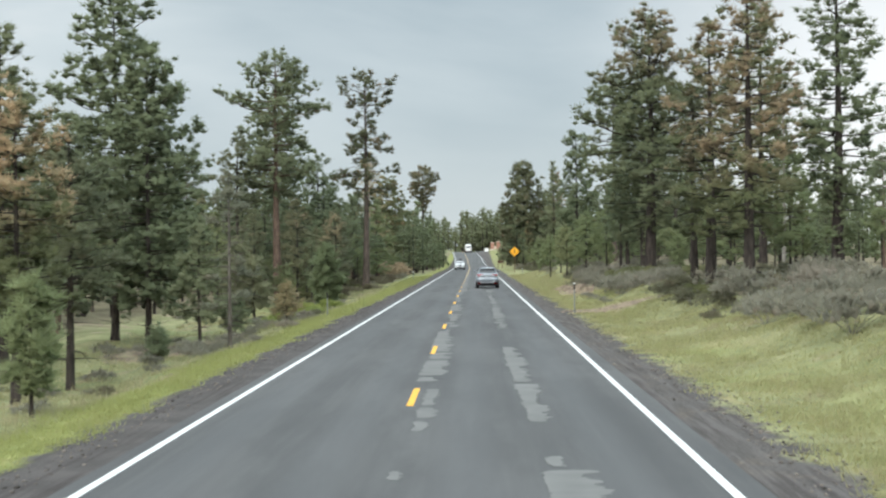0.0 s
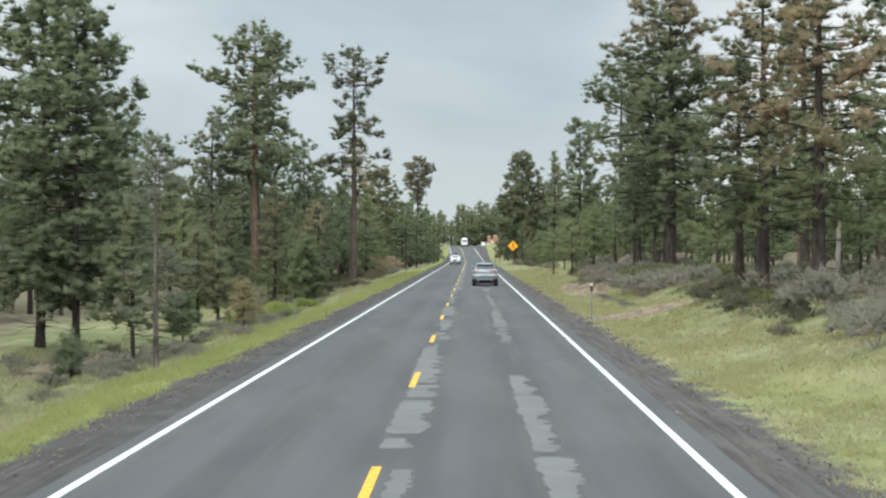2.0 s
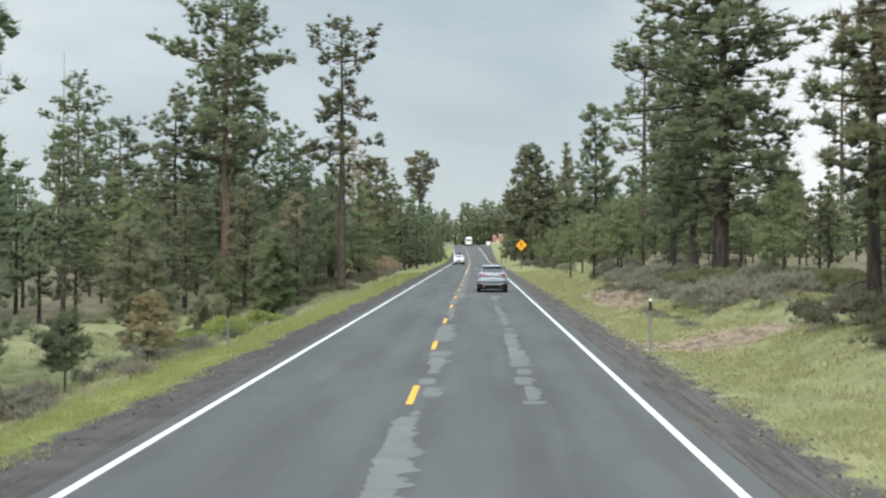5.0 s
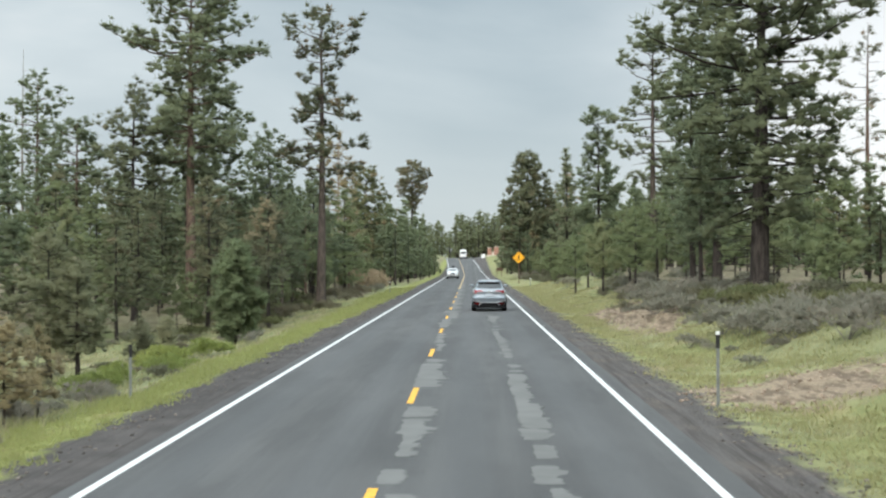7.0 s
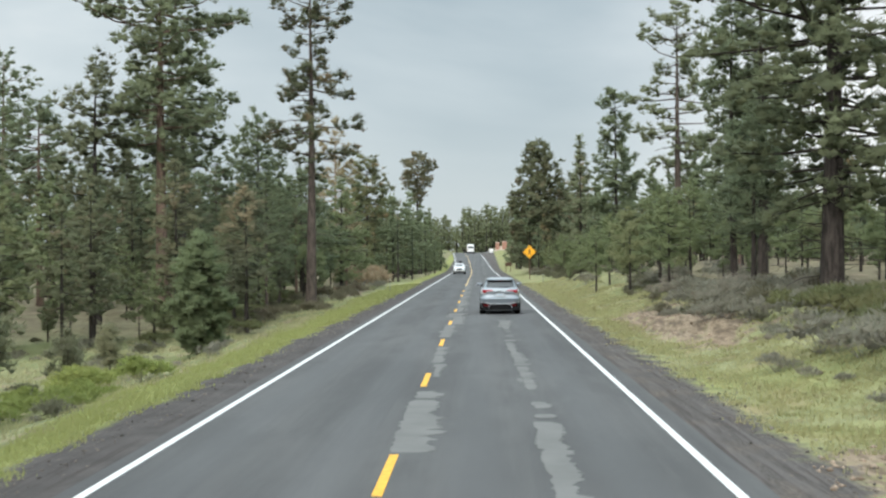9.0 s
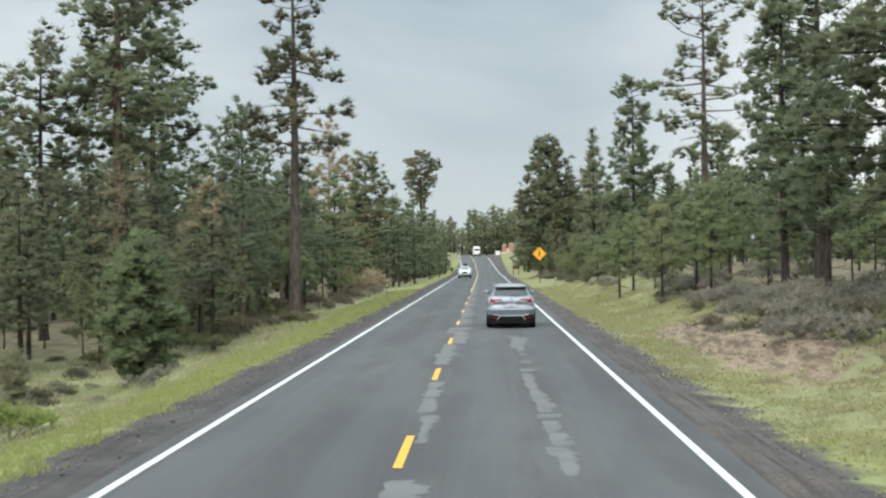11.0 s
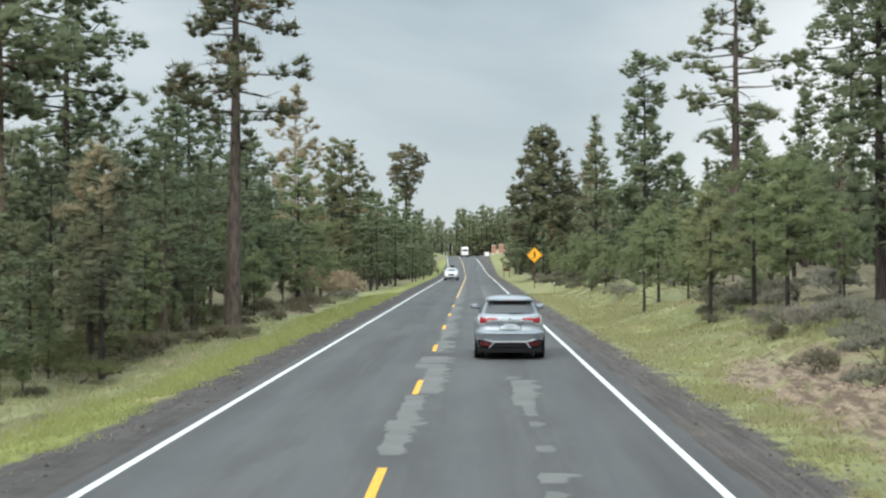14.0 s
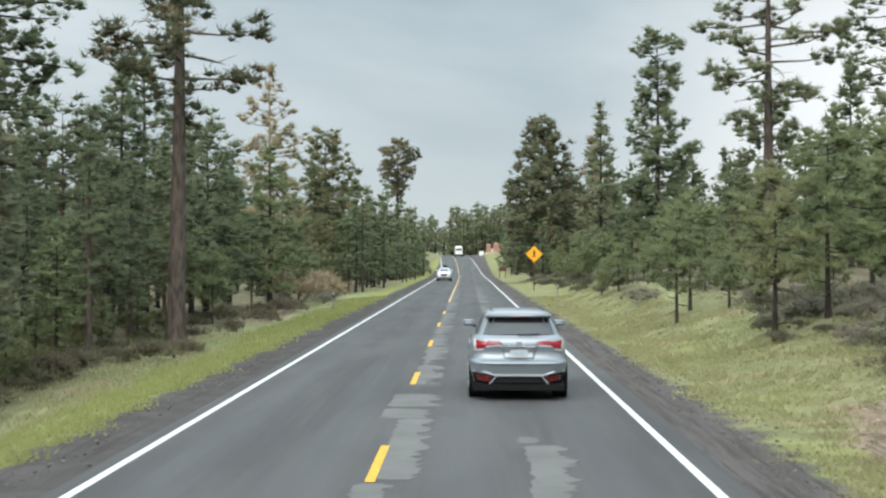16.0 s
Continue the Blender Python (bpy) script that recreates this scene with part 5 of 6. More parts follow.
def paint(name, col, rough=0.38, metal=0.3):
    n = Nodes(name, rough, metal, 0.5)
    dust = n.step(n.noise(3.0, 6.0, 0.6), 0.45, 0.75, 0.0, 0.22)
    n.color(n.mix(dust, col, (0.33, 0.32, 0.30)))
    n.b.inputs["Coat Weight"].default_value = 0.6
    n.b.inputs["Coat Roughness"].default_value = 0.08
    return n.mat


SILVER = paint("silver_blue_car_paint", (0.27, 0.305, 0.335))
PALE = paint("pale_silver_car_paint", (0.66, 0.68, 0.68))
VAN_WHITE = paint("white_van_paint", (0.80, 0.80, 0.79), 0.35, 0.0)
TINT = plain("tinted_car_glass", (0.075, 0.083, 0.088), 0.3, 0.0, 0.5, 0.05)
CHROME = plain("brushed_bright_trim", (0.72, 0.74, 0.76), 0.22, 0.9, 0.5, 0.04)
SATIN = plain("satin_silver_trim", (0.60, 0.62, 0.64), 0.35, 0.6, 0.5, 0.05)
BLACK = plain("black_textured_plastic", (0.010, 0.010, 0.011), 0.7, 0.0, 0.15, 0.2, 30.0)
TYRE = plain("tyre_rubber", (0.022, 0.022, 0.022), 0.85, 0.0, 0.2, 0.25, 20.0)
RED_LENS = plain("red_lamp_lens", (0.29, 0.013, 0.022), 0.12, 0.0, 0.6, 0.1, 12.0)
RED_DARK = plain("dark_red_reflector", (0.16, 0.014, 0.016), 0.25, 0.0, 0.5, 0.1, 12.0)
LENS = plain("clear_lamp_lens", (0.72, 0.74, 0.76), 0.08, 0.2, 0.7, 0.06)
PLATE = plain("pale_plate", (0.34, 0.36, 0.37), 0.45, 0.0, 0.4, 0.06)
PLATE_INK = plain("plate_print", (0.30, 0.36, 0.44), 0.6, 0.0, 0.3, 0.1)

# height, rear, front, half width, corner power of the shell of a sport utility car
SUV_SHELL = (
    (0.24, 0.20, 4.50, 0.80, 5), (0.29, 0.09, 4.60, 0.875, 5), (0.36, 0.10, 4.67, 0.91, 5), (0.46, 0.06, 4.68, 0.925, 6), (0.56, 0.022, 4.68, 0.934, 6.5), (0.64, 0.0, 4.67, 0.938, 7), (0.668, 0.004, 4.66, 0.936, 7),
    (0.682, 0.07, 4.65, 0.925, 7), (0.80, 0.135, 4.60, 0.915, 7), (0.90, 0.10, 4.50, 0.905, 7), (0.95, 0.095, 4.45, 0.90, 7), (1.04, 0.12, 4.05, 0.88, 7), (1.09, 0.15, 3.62, 0.845, 7),
    (1.13, 0.19, 3.42, 0.80, 7), (1.30, 0.31, 3.02, 0.735, 7), (1.44, 0.41, 2.72, 0.675, 7), (1.52, 0.47, 2.50, 0.635, 7), (1.575, 0.40, 2.36, 0.612, 5),
    (1.615, 0.44, 2.26, 0.575, 4), (1.645, 0.62, 2.12, 0.48, 3.5), (1.66, 0.90, 1.85, 0.28, 3))
VAN_SHELL = (
    (0.30, 0.12, 5.75, 0.92, 5), (0.45, 0.02, 5.88, 1.0, 6), (0.75, 0.0, 5.9, 1.02, 7), (1.1, 0.02, 5.75, 1.02, 7), (1.3, 0.03, 5.2, 1.01, 7),
    (1.9, 0.06, 4.7, 0.97, 7), (2.35, 0.10, 4.35, 0.92, 6), (2.55, 0.16, 4.1, 0.86, 5), (2.66, 0.35, 3.8, 0.72, 4), (2.70, 0.9, 3.2, 0.4, 3))


def shell_at(shell, z):
    zs = [r[0] for r in shell]
    return [float(np.interp(z, zs, [r[k] for r in shell])) for k in range(1, 5)]


def shell_point(shell, angle, z, grow=0.0):
    """A point of the shell. Angle 0 looks to +x, -90 degrees to the rear."""
    rear, front, half, power = shell_at(shell, z)
    c, s = math.cos(angle), math.sin(angle)
    e = 2.0 / power
    x = (half + grow) * math.copysign(abs(c) ** e, c)
    y = 0.5 * (rear + front) + (0.5 * (front - rear) + grow) * math.copysign(abs(s) ** e, s)
    return Vector((x, y, z))


def shell_body(shell):
    bm = bmesh.new()
    rows_z = []
    for a, b in zip(shell, shell[1:]):
        rows_z += [a[0], 0.5 * (a[0] + b[0])]
    rows_z.append(shell[-1][0])
    n = 72
    rings = [[bm.verts.new(shell_point(shell, 2 * math.pi * k / n, z)) for k in range(n)] for z in rows_z]
    for p, q in zip(rings, rings[1:]):
        for k in range(n):
            bm.faces.new((p[k], p[(k + 1) % n], q[(k + 1) % n], q[k]))
    bm.faces.new(rings[0][::-1])
    bm.faces.new(rings[-1])
    return bm


def rear_y(shell, x, z, front_side=False):
    """Where the shell's rear (or front) lies at x and z."""
    rear, front, half, power = shell_at(shell, z)
    k = max(0.0, 1 - min(1.0, abs(x) / half) ** power) ** (1 / power)
    mid, reach = 0.5 * (rear + front), 0.5 * (front - rear)
    return mid + reach * k if front_side else mid - reach * k


def end_panel(shell, corners, lift=0.006, thick=0.012, cells=10, front_side=False, slope=0.0):
    """A panel laid on the rear or front of the shell: corners (x, z) as low-left, low-right, top-right, top-left."""
    bm = bmesh.new()
    sgn = 1 if front_side else -1
    grid_v = []
    for lay in (lift, lift - thick):
        rows_v = []
        for j in range(cells + 1):
            v = j / cells
            row = []
            for i in range(cells + 1):
                u = i / cells
                x = (corners[0][0] * (1 - u) + corners[1][0] * u) * (1 - v) + (corners[3][0] * (1 - u) + corners[2][0] * u) * v
                z = (corners[0][1] * (1 - u) + corners[1][1] * u) * (1 - v) + (corners[3][1] * (1 - u) + corners[2][1] * u) * v
                row.append(bm.verts.new((x, rear_y(shell, x, z, front_side) + sgn * (lay + slope * (1 - v)), z)))
            rows_v.append(row)
        grid_v.append(rows_v)
    top, low_ = grid_v
    for j in range(cells):
        for i in range(cells):
            bm.faces.new((top[j][i], top[j][i + 1], top[j + 1][i + 1], top[j + 1][i]))
    rim = [(0, i) for i in range(cells)] + [(j, cells) for j in range(cells)] + [(cells, i) for i in range(cells, 0, -1)] + [(j, 0) for j in range(cells, 0, -1)]
    for k in range(len(rim)):
        (a, b), (c, d) = rim[k], rim[(k + 1) % len(rim)]
        bm.faces.new((top[a][b], low_[a][b], low_[c][d], top[c][d]))
    loose = [v for v in bm.verts if not v.link_faces]
    bmesh.ops.delete(bm, geom=loose, context="VERTS")
    bmesh.ops.recalc_face_normals(bm, faces=bm.faces)
    if not front_side and sum(f.normal.y for f in bm.faces) > 0 or front_side and sum(f.normal.y for f in bm.faces) < 0:
        bmesh.ops.reverse_faces(bm, faces=bm.faces)
    return bm


def side_panel(shell, side, ys, zs, lift=0.006):
    """A panel on the flank between two lengths (low and high edge) and two heights."""
    bm = bmesh.new()
    n = 8
    rows_v = []
    for j in range(n + 1):
        v = j / n
        z = zs[0] + (zs[1] - zs[0]) * v
        rear, front, half, power = shell_at(shell, z)
        y0, y1 = ys[0] + (ys[2] - ys[0]) * v, ys[1] + (ys[3] - ys[1]) * v
        row = []
        for i in range(n + 1):
            y = y0 + (y1 - y0) * i / n
            k = abs((y - 0.5 * (rear + front)) / (0.5 * (front - rear)))
            x = half * max(0.0, 1 - min(1, k) ** power) ** (1 / power)
            row.append(bm.verts.new((side * (x + lift), y, z)))
        rows_v.append(row)
    for j in range(n):
        for i in range(n):
            f = (rows_v[j][i], rows_v[j][i + 1], rows_v[j + 1][i + 1], rows_v[j + 1][i])
            bm.faces.new(f if side > 0 else f[::-1])
    return bm


def add_wheel(car, x, y, radius, width):
    side = 1 if x > 0 else -1
    w = width / 2
    tyre = lathe([(-w, radius * 0.72), (-w, radius * 0.93), (-w * 0.75, radius * 0.99), (-w * 0.25, radius), (w * 0.25, radius), (w * 0.75, radius * 0.99), (w, radius * 0.93), (w, radius * 0.72)])
    wheel = smooth_part("wheel", tyre, TYRE, car)
    wheel.location = (x, y, radius)
    rim = lathe([(side * (w - 0.05), radius * 0.70), (side * (w - 0.005), radius * 0.68), (side * (w - 0.02), radius * 0.60)], 24)
    part("rim", rim, SATIN, wheel, "alloy wheel rim")
    for k in range(5):
        a = 2 * math.pi * k / 5
        part("spoke", box((0.02, 0.055, radius * 0.56), (side * (w + 0.002), -math.sin(a) * radius * 0.33, math.cos(a) * radius * 0.33), 0.004, (math.degrees(a), 0, 0)), SATIN, wheel)
    part("hub", lathe([(side * (w - 0.01), 0.07), (side * (w + 0.016), 0.055)], 14), SATIN, wheel)


def add_mirror(car, shell, side, y, z, mat):
    base = 0.745
    m = smooth_part("mirror", box((0.24, 0.14, 0.15), (side * (base + 0.185), y, z), 0.06), mat, car)
    part("mirror_glass", box((0.19, 0.006, 0.11), (side * (base + 0.185), y - 0.062, z), 0.002), TINT, m)
    part("stalk", box((0.14, 0.05, 0.04), (side * (base + 0.03), y, z - 0.07), 0.01), BLACK, m)


def suv(name, paint_mat, label, m, detail=True):
    """A mid-size sport utility car with its rear at the origin, facing +y."""
    car = new(name)
    S = SUV_SHELL
    smooth_part("body", shell_body(S), paint_mat, car)
    part("sill", box((1.70, 3.9, 0.12), (0, 2.34, 0.225), 0.03), BLACK, car, "black lower cladding")
    # rear end
    smooth_part("rear_window", end_panel(S, ((-0.765, 1.15), (0.765, 1.15), (0.645, 1.51), (-0.645, 1.51)), 0.008, 0.014, 14), TINT, car, "dark tinted rear window")
    # black strip laid on the upper glass as the spoiler's shade
    smooth_part("window_band", end_panel(S, ((-0.675, 1.40), (0.675, 1.40), (0.64, 1.513), (-0.64, 1.513)), 0.012, 0.01, 10), BLACK, car, "painted spoiler shade along the top of the rear window")
    smooth_part("bumper_ledge", end_panel(S, ((-0.86, 0.635), (0.86, 0.635), (0.85, 0.685), (-0.85, 0.685)), 0.004, 0.02, 14, False, 0.035), paint_mat, car)
    sp = prism(((-0.62, 1.505), (0.62, 1.505), (0.635, 1.54), (0.585, 1.605), (-0.585, 1.605), (-0.635, 1.54)), 0.33, 0.66, 0.02)
    smooth_part("spoiler", sp, paint_mat, car)
    part("brake_light", box((0.30, 0.01, 0.018), (0, 0.328, 1.525), 0.002), RED_DARK, car, "slim dark red high brake light")
    part("wiper", box((0.40, 0.02, 0.03), (0.17, 0.165, 1.16), 0.008, (0, -1.5, 0)), BLACK, car, "black rear wiper")
    for side in (-1, 1):
        lamp = smooth_part("tail_light", end_panel(S, [(side * p, q) for p, q in ((0.79, 0.865), (0.64, 0.885), (0.55, 0.995), (0.80, 1.045))], 0.02, 0.03), RED_LENS, car, "red tail light with clear edge")
        smooth_part("inner_lens", end_panel(S, [(side * p, q) for p, q in ((0.60, 0.945), (0.30, 0.97), (0.37, 1.02), (0.58, 1.03))], 0.018, 0.03, 6), RED_LENS, lamp)
        smooth_part("clear_edge", end_panel(S, [(side * p, q) for p, q in ((0.835, 0.84), (0.79, 0.855), (0.80, 1.06), (0.86, 1.06))], 0.024, 0.03, 6), LENS, lamp, "clear outer lens")
        smooth_part("reverse_lamp", end_panel(S, [(side * p, q) for p, q in ((0.84, 0.82), (0.64, 0.85), (0.64, 0.875), (0.82, 0.855))], 0.024, 0.03, 6), LENS, lamp, "clear lower lens")
        smooth_part("lower_lens_strip", end_panel(S, [(side * p, q) for p, q in ((0.62, 0.90), (0.36, 0.925), (0.36, 0.942), (0.62, 0.925))], 0.02, 0.03, 6), LENS, lamp, "clear lens strip")
        smooth_part("side_window", side_panel(S, side, (0.55, 2.95, 0.86, 2.45), (1.14, 1.47)), TINT, car, "tinted side windows")
        # lower corner insert with its reflector and bright frame
        ins = smooth_part("corner_insert", end_panel(S, [(side * a, b) for a, b in ((0.82, 0.285), (0.50, 0.285), (0.42, 0.40), (0.86, 0.475))], 0.03, 0.03), BLACK, car)
        smooth_part("reflector", end_panel(S, [(side * a, b) for a, b in ((0.77, 0.315), (0.55, 0.315), (0.49, 0.39), (0.80, 0.425))], 0.036, 0.02, 5), RED_DARK, ins, "dark red reflector")
        path = [(0.83, 0.287), (0.53, 0.287), (0.42, 0.405)]
        part("insert_frame", rod([(side * x, rear_y(S, x, z) - 0.036, z) for x, z in path], 0.014, 6), SATIN, ins, "satin silver frame")
        add_mirror(car, S, side, 2.95, 1.26, paint_mat)
        part("roof_seam", box((0.02, 1.5, 0.008), (side * 0.49, 1.45, 1.648), 0.002), BLACK, car)
        for y0 in (1.05, 2.05):
            part("door_handle", box((0.03, 0.20, 0.035), (side * 0.912, y0 + 0.15, 0.93), 0.01), paint_mat, car)
        for y0 in (1.02, 3.68):
            add_wheel(car, side * 0.80, y0, 0.355, 0.245)
            arch = lathe([(side * 0.925, 0.43), (side * 0.931, 0.425), (side * 0.931, 0.37)], 28)
            a = part("wheel_arch", arch, BLACK, car, "black wheel arch")
            a.location = (0, y0, 0.36)
    smooth_part("chrome_strip", end_panel(S, ((-0.37, 0.900), (0.37, 0.900), (0.37, 0.925), (-0.37, 0.925)), 0.022, 0.02), CHROME, car, "bright strip above the number plate")
    rec = smooth_part("plate_recess", end_panel(S, ((-0.28, 0.715), (0.28, 0.715), (0.32, 0.895), (-0.32, 0.895)), 0.006, 0.012), paint_mat, car)
    smooth_part("lower_valance", end_panel(S, ((-0.88, 0.238), (0.88, 0.238), (0.88, 0.292), (-0.88, 0.292)), 0.012, 0.02), BLACK, car, "black lower edge of the bumper")
    part("lower_bumper", prism(((-0.84, 0.19), (0.84, 0.19), (0.84, 0.27), (0.50, 0.27), (0.43, 0.40), (-0.43, 0.40), (-0.50, 0.27), (-0.84, 0.27)), 0.085, 0.30, 0.01), BLACK, car, "black lower bumper")
    plate = part("number_plate", box((0.33, 0.008, 0.16), (0, 0.092, 0.80), 0.003, (-20, 0, 0)), PLATE, rec, "pale number plate")
    for k, (x, w_) in enumerate(((-0.075, 0.10), (0.06, 0.09))):
        part("plate_bar", box((w_, 0.006, 0.06), (x, 0.086, 0.80), 0.002, (-20, 0, 0)), PLATE_INK, rec)
    part("badge", prism(((-0.055, 0.945), (0.055, 0.945), (0.035, 1.01), (-0.035, 1.01)), 0.075, 0.11, 0.004), CHROME, car)
    mid = [(-0.85, 0.482), (-0.62, 0.475), (-0.44, 0.418), (0.44, 0.418), (0.62, 0.475), (0.85, 0.482)]
    part("bumper_trim", rod([(x, rear_y(S, x, z) - 0.03, z) for x, z in mid], 0.019, 6), SATIN, car, "satin silver lower bumper trim")
    smooth_part("diffuser", end_panel(S, ((-0.80, 0.245), (0.80, 0.245), (0.44, 0.40), (-0.44, 0.40)), 0.034, 0.02), BLACK, car, "black rear diffuser")
    part("underbody", box((1.30, 0.5, 0.10), (0, 0.42, 0.235), 0.02), BLACK, car)
    part("antenna_fin", prism(((-0.02, 1.64), (0.02, 1.64), (0.012, 1.70), (-0.012, 1.70)), 0.80, 0.95, 0.006), paint_mat, car)
    # front end
    smooth_part("windscreen", end_panel(S, ((-0.68, 1.15), (0.68, 1.15), (0.56, 1.50), (-0.56, 1.50)), front_side=True), TINT, car, "dark windscreen")
    smooth_part("grille", end_panel(S, ((-0.36, 0.58), (0.36, 0.58), (0.44, 0.80), (-0.44, 0.80)), front_side=True), BLACK, car, "black front grille")
    smooth_part("front_intake", end_panel(S, ((-0.62, 0.30), (0.62, 0.30), (0.56, 0.42), (-0.56, 0.42)), front_side=True), BLACK, car)
    for side in (-1, 1):
        smooth_part("headlight", end_panel(S, [(side * a, b) for a, b in ((0.80, 0.74), (0.48, 0.70), (0.47, 0.80), (0.85, 0.86))], front_side=True), LENS, car, "clear headlight")
    # the waist and all that sits on it, a hand higher
    for ob in [c for c in car.children_recursive if c.name.split(".")[0] not in ("wheel", "wheel_arch", "rim", "spoke", "hub")]:
        for v in ob.data.vertices:
            v.co.z += float(np.interp(v.co.z, (0.2, 0.29, 0.45, 0.66, 0.80, 1.0, 1.15, 1.5, 1.6), (0.0, 0.045, 0.055, 0.06, 0.09, 0.085, 0.06, 0.025, 0.0)))
    car.matrix_world = m
    return tagged(car, label, "car")


suv("sport_utility_car", SILVER, "silver-blue sport utility car driving ahead in its lane", pose(2.10, 105.0, 0.005, 0, 0, 0.0))
oncoming = suv("sport_utility_car", PALE, "pale silver sport utility car in the oncoming lane", pose(-1.75, 249.0, 0.01, 0, 0, 180.0))
for side in (-0.5, 0.5):
    part("roof_rack_bar", rod([(side, 1.1, 1.66), (side, 1.15, 1.74), (side, 2.1, 1.74), (side, 2.15, 1.64)], 0.02, 6), BLACK, oncoming, "black roof rack bar")
part("roof_box", box((0.5, 0.9, 0.24), (-0.1, 1.55, 1.86), 0.06), BLACK, oncoming, "dark load on the roof rack")


def van(name, label, m):
    v = new(name)
    S = VAN_SHELL
    smooth_part("body", shell_body(S), VAN_WHITE, v)
    smooth_part("rear_window", end_panel(S, ((-0.76, 1.55), (0.76, 1.55), (0.70, 2.15), (-0.70, 2.15))), TINT, v, "dark rear window")
    part("bumper", box((1.9, 0.22, 0.30), (0, 0.02, 0.46), 0.05), BLACK, v, "black rear bumper")
    part("door_seam", box((0.015, 0.02, 1.0), (0, 0.005, 1.05), 0.002), BLACK, v)
    for side in (-1, 1):
        smooth_part("tail_light", end_panel(S, [(side * a, b) for a, b in ((0.99, 0.8), (0.87, 0.8), (0.86, 1.3), (0.975, 1.3))], 0.01, 0.02, 5), RED_LENS, v, "red tail light")
        part("mirror", box((0.14, 0.1, 0.32), (side * 1.16, 4.75, 1.55), 0.03), BLACK, v)
        smooth_part("side_window", side_panel(S, side, (0.6, 4.5, 0.7, 4.3), (1.45, 2.05)), TINT, v, "tinted side windows")
        for y0 in (1.2, 4.75):
            add_wheel(v, side * 0.90, y0, 0.36, 0.25)
    smooth_part("windscreen", end_panel(S, ((-0.85, 1.35), (0.85, 1.35), (0.78, 2.2), (-0.78, 2.2)), front_side=True), TINT, v, "dark windscreen")
    v.matrix_world = m
    return tagged(v, label, "van")


van("passenger_van", "white high-roof passenger van far up the road", pose(float(bend(415)) + 1.5, 415.0, float(road_z(415)) + 0.01, 1.2, 0, 1.7))

# ---- signs and marker posts ----
SIGN_YELLOW = plain("amber_sign_sheeting", (0.86, 0.40, 0.02), 0.45, 0.0, 0.4, 0.05, 3.0)
SIGN_BLACK = plain("black_sign_print", (0.02, 0.02, 0.02), 0.6, 0.0, 0.3, 0.05)
STEEL = plain("galvanised_steel", (0.24, 0.25, 0.245), 0.5, 0.6, 0.4, 0.15, 14.0)
WHITE_PAINT = plain("white_reflector", (0.82, 0.82, 0.80), 0.4, 0.0, 0.4, 0.06)
BROWN_WOOD = plain("brown_painted_wood", (0.085, 0.05, 0.032), 0.7, 0.0, 0.25, 0.2, 8.0)
RED_STONE = plain("reddish_sandstone", (0.36, 0.20, 0.15), 0.9, 0.0, 0.1, 0.25, 2.5)
PALE_STONE = plain("pale_sandstone", (0.55, 0.47, 0.39), 0.9, 0.0, 0.1, 0.2, 2.5)


def warning_sign(x, y, centre_z, half):
    """A diamond warning sign on two posts, its face towards -y."""
    g = float(height(x, y))
    ob = new("warning_sign")
    ob.location = (x, y, g)
    c = centre_z - g
    face = part("panel", prism(((0, c - half), (half, c), (0, c + half), (-half, c)), -0.01, 0.0, 0.003), SIGN_YELLOW, ob, "amber diamond sign panel")
    k = half * 0.93
    for i, (a, b) in enumerate((((0, -k), (k, 0)), ((k, 0), (0, k)), ((0, k), (-k, 0)), ((-k, 0), (0, -k)))):
        part("border", rod([(a[0], -0.012, c + a[1]), (b[0], -0.012, c + b[1])], 0.012, 4), SIGN_BLACK, face)
    s = half * 0.9
    # plain walking symbol: head disc, body bar and two slanted bars
    part("symbol_dot", lathe([(-0.004, 0.10 * s), (0.004, 0.10 * s)], 16, "Z"), SIGN_BLACK, face).matrix_basis = Matrix.Translation((0.02, -0.016, c + 0.44 * s)) @ Matrix.Rotation(radians(90), 4, "X")
    part("symbol_bar", box((0.20 * s, 0.006, 0.42 * s), (0.0, -0.016, c + 0.12 * s), 0.002, (0, 4, 0)), SIGN_BLACK, face)
    for a, dx in ((24, 0.10), (-24, -0.10)):
        part("symbol_bar", box((0.10 * s, 0.006, 0.46 * s), (-dx * s, -0.016, c - 0.25 * s), 0.002, (0, a, 0)), SIGN_BLACK, face)
    part("symbol_bar", box((0.42 * s, 0.006, 0.08 * s), (0.02, -0.016, c + 0.16 * s), 0.002, (0, 28, 0)), SIGN_BLACK, face)
    part("post", box((0.09, 0.09, c + half * 0.5), (0, 0.06, (c + half * 0.5) / 2 - 0.05), 0.008), BROWN_WOOD, ob, "brown wooden post")
    return tagged(ob, "amber diamond walking symbol warning sign on brown post", "road sign")


warning_sign(6.95, 196.0, 3.15, 0.77)


def marker_post(x, y, h, top, band, label):
    ob = new("marker_post")
    ob.location = (x, y, float(height(x, y)) - 0.03)
    part("post", box((0.055, 0.03, h), (0, 0, h / 2), 0.008), STEEL, ob)
    part("reflector_band", box((0.070, 0.036, band), (0, 0, h - top - band / 2), 0.006), SIGN_BLACK, ob, "black band")
    if top:
        part("cap", box((0.070, 0.036, top), (0, 0, h - top / 2), 0.006), WHITE_PAINT, ob, "white reflective cap")
    return tagged(ob, label, "marker post", "roadside marker posts")


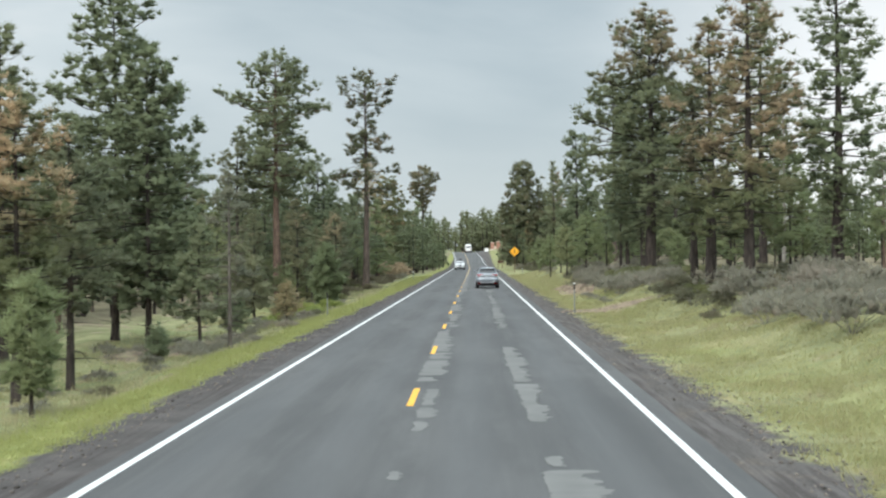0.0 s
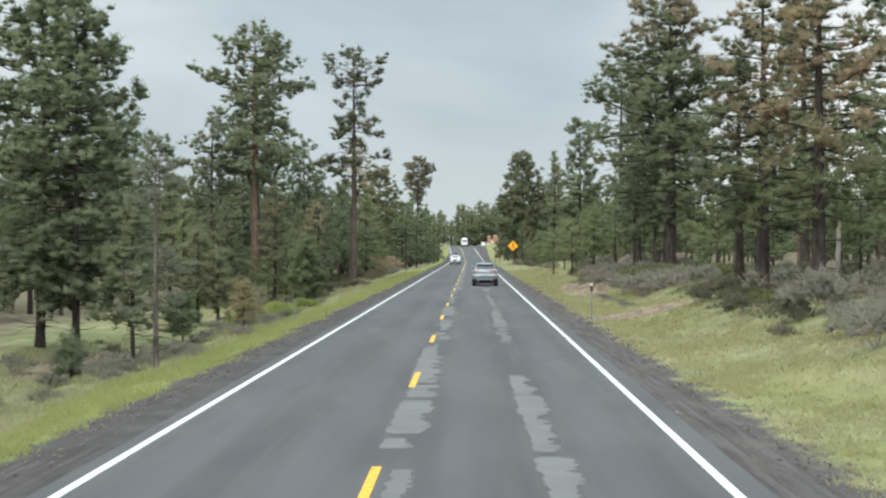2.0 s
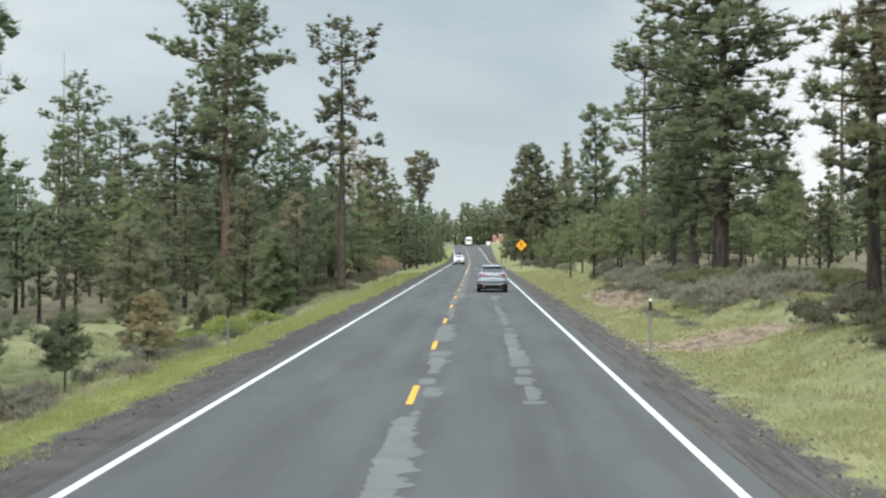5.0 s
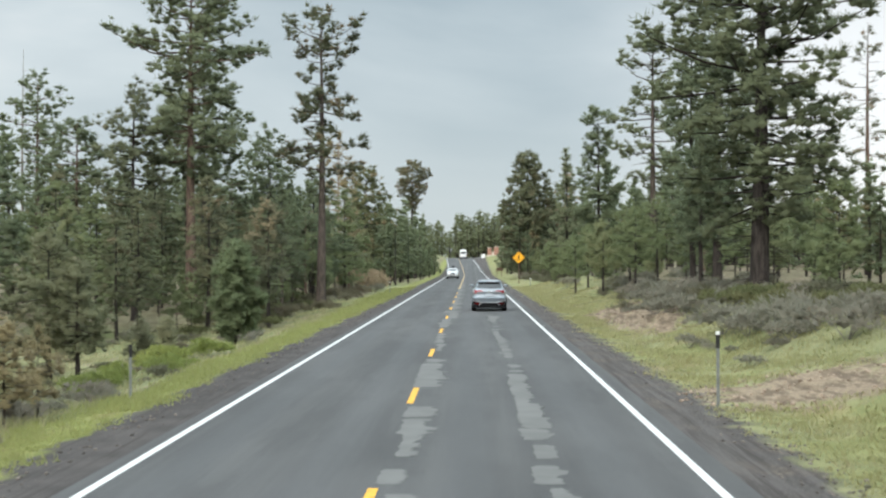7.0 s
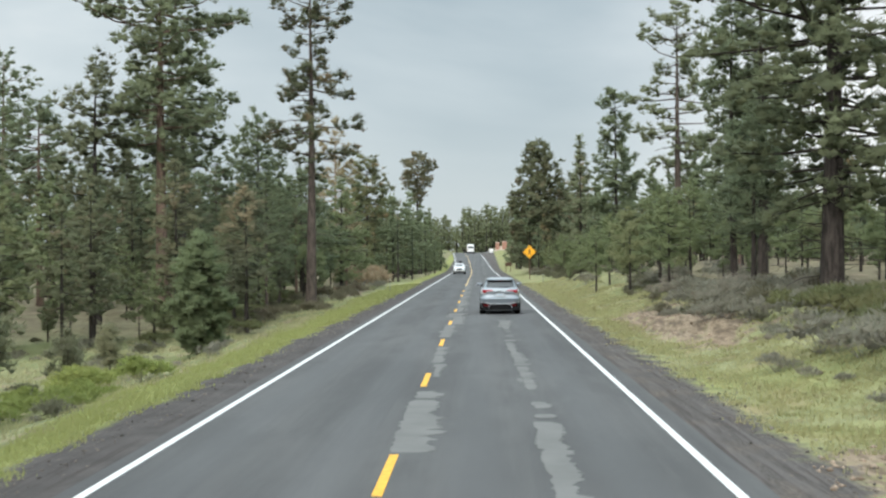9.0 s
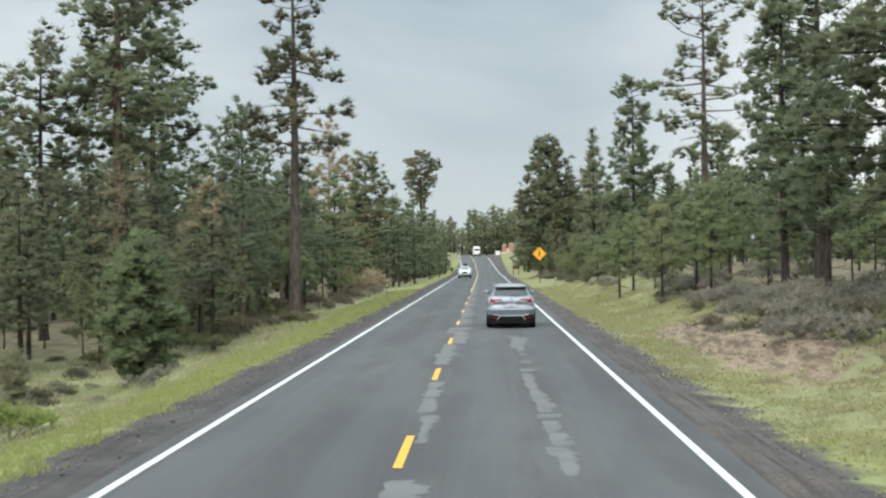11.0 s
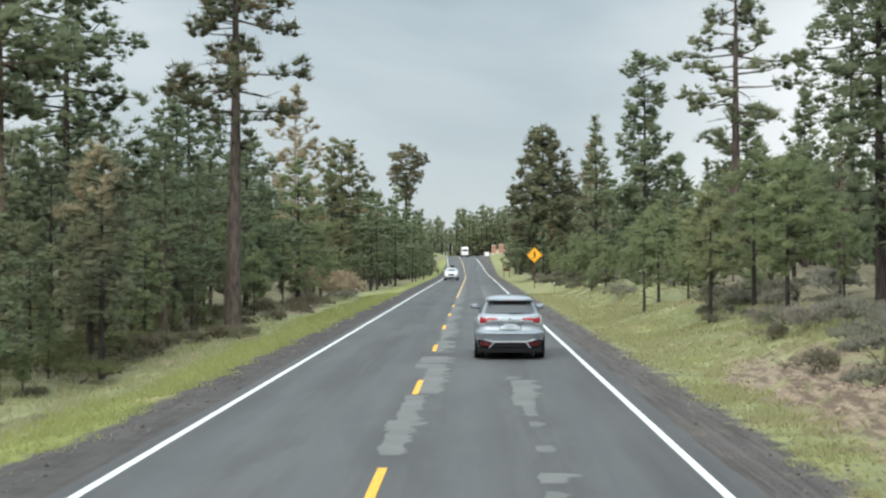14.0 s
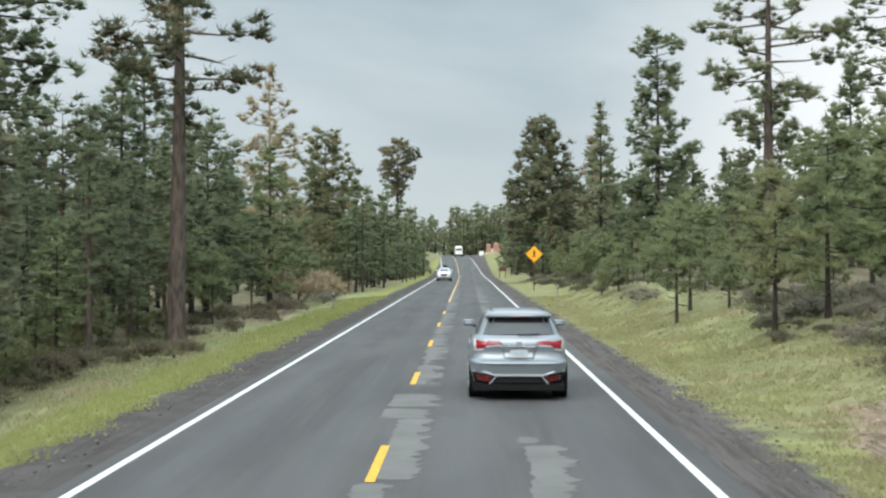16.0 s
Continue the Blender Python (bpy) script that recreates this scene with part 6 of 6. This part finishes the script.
marker_post(5.55, 59.0, 1.38, 0.06, 0.24, "slim grey steel marker post with black and white top")
marker_post(-5.80, 62.0, 1.16, 0.0, 0.26, "grey marker post with black top band beside the grass")
marker_post(7.1, 168.0, 0.9, 0.12, 0.14, "low pale marker post at the grass edge")
marker_post(-5.9, 150.0, 1.0, 0.08, 0.2, "grey marker post beside the grass")


def board_sign(x, y, w, h, low):
    ob = new("board_sign")
    ob.location = (x, y, float(height(x, y)))
    part("board", box((w, 0.06, h), (0, 0, low + h / 2), 0.01), BROWN_WOOD, ob, "dark brown wooden board")
    for sx in (-0.38, 0.38):
        part("post", box((0.10, 0.10, low + h), (sx * w, 0.07, (low + h) / 2 - 0.05), 0.01), BROWN_WOOD, ob)
    return tagged(ob, "small dark brown wooden board sign on posts", "sign")


board_sign(6.3, 275.0, 1.1, 0.6, 1.0)


def entrance_sign(x, y):
    ob = new("entrance_sign")
    ob.location = (x, y, float(height(x, y)) - 0.7)
    part("base", box((5.6, 1.2, 0.7), (0, 0, 0.35), 0.06), PALE_STONE, ob, "pale stone base")
    for px, w, h in ((-1.9, 1.2, 2.7), (0.1, 1.4, 3.0), (1.9, 1.3, 2.6)):
        p = part("pillar", box((w, 0.9, h), (px, 0, h / 2), 0.08), RED_STONE, ob, "reddish stone pillar")
        part("pillar_cap", box((w + 0.15, 1.0, 0.16), (px, 0, h + 0.06), 0.03), PALE_STONE, p)
    part("panel", box((2.2, 0.14, 0.9), (-1.0, -0.1, 1.2), 0.02), PALE_STONE, ob)
    part("panel", box((1.6, 0.14, 0.9), (1.3, -0.1, 1.2), 0.02), PALE_STONE, ob)
    return tagged(ob, "reddish stone entrance sign with three pillars", "sign")


entrance_sign(float(bend(430)) + 11.6, 430.0)
bx = new("utility_box")
bx.location = (float(bend(425)) + 7.6, 425.0, float(height(float(bend(425)) + 7.6, 425.0)))
part("cabinet", box((1.2, 0.9, 1.1), (0, 0, 0.55), 0.05), WHITE_PAINT, bx)
part("lid", box((1.28, 0.98, 0.1), (0, 0, 1.14), 0.02), PALE_STONE, bx)
tagged(bx, "white utility cabinet beside the junction", "cabinet")

# the crossing road at the far end
JX, JY = np.linspace(-70, 60, 66), np.linspace(436, 449, 8)
side_road = tagged(new("side_road", grid("side_road", JX, JY, lambda x, y: height(x, y) + 0.03, plain("pale_asphalt", (0.15, 0.15, 0.15), 0.9, wear=0.2, scale=0.8))), "pale grey crossing road at the junction", "road", kind="structure")
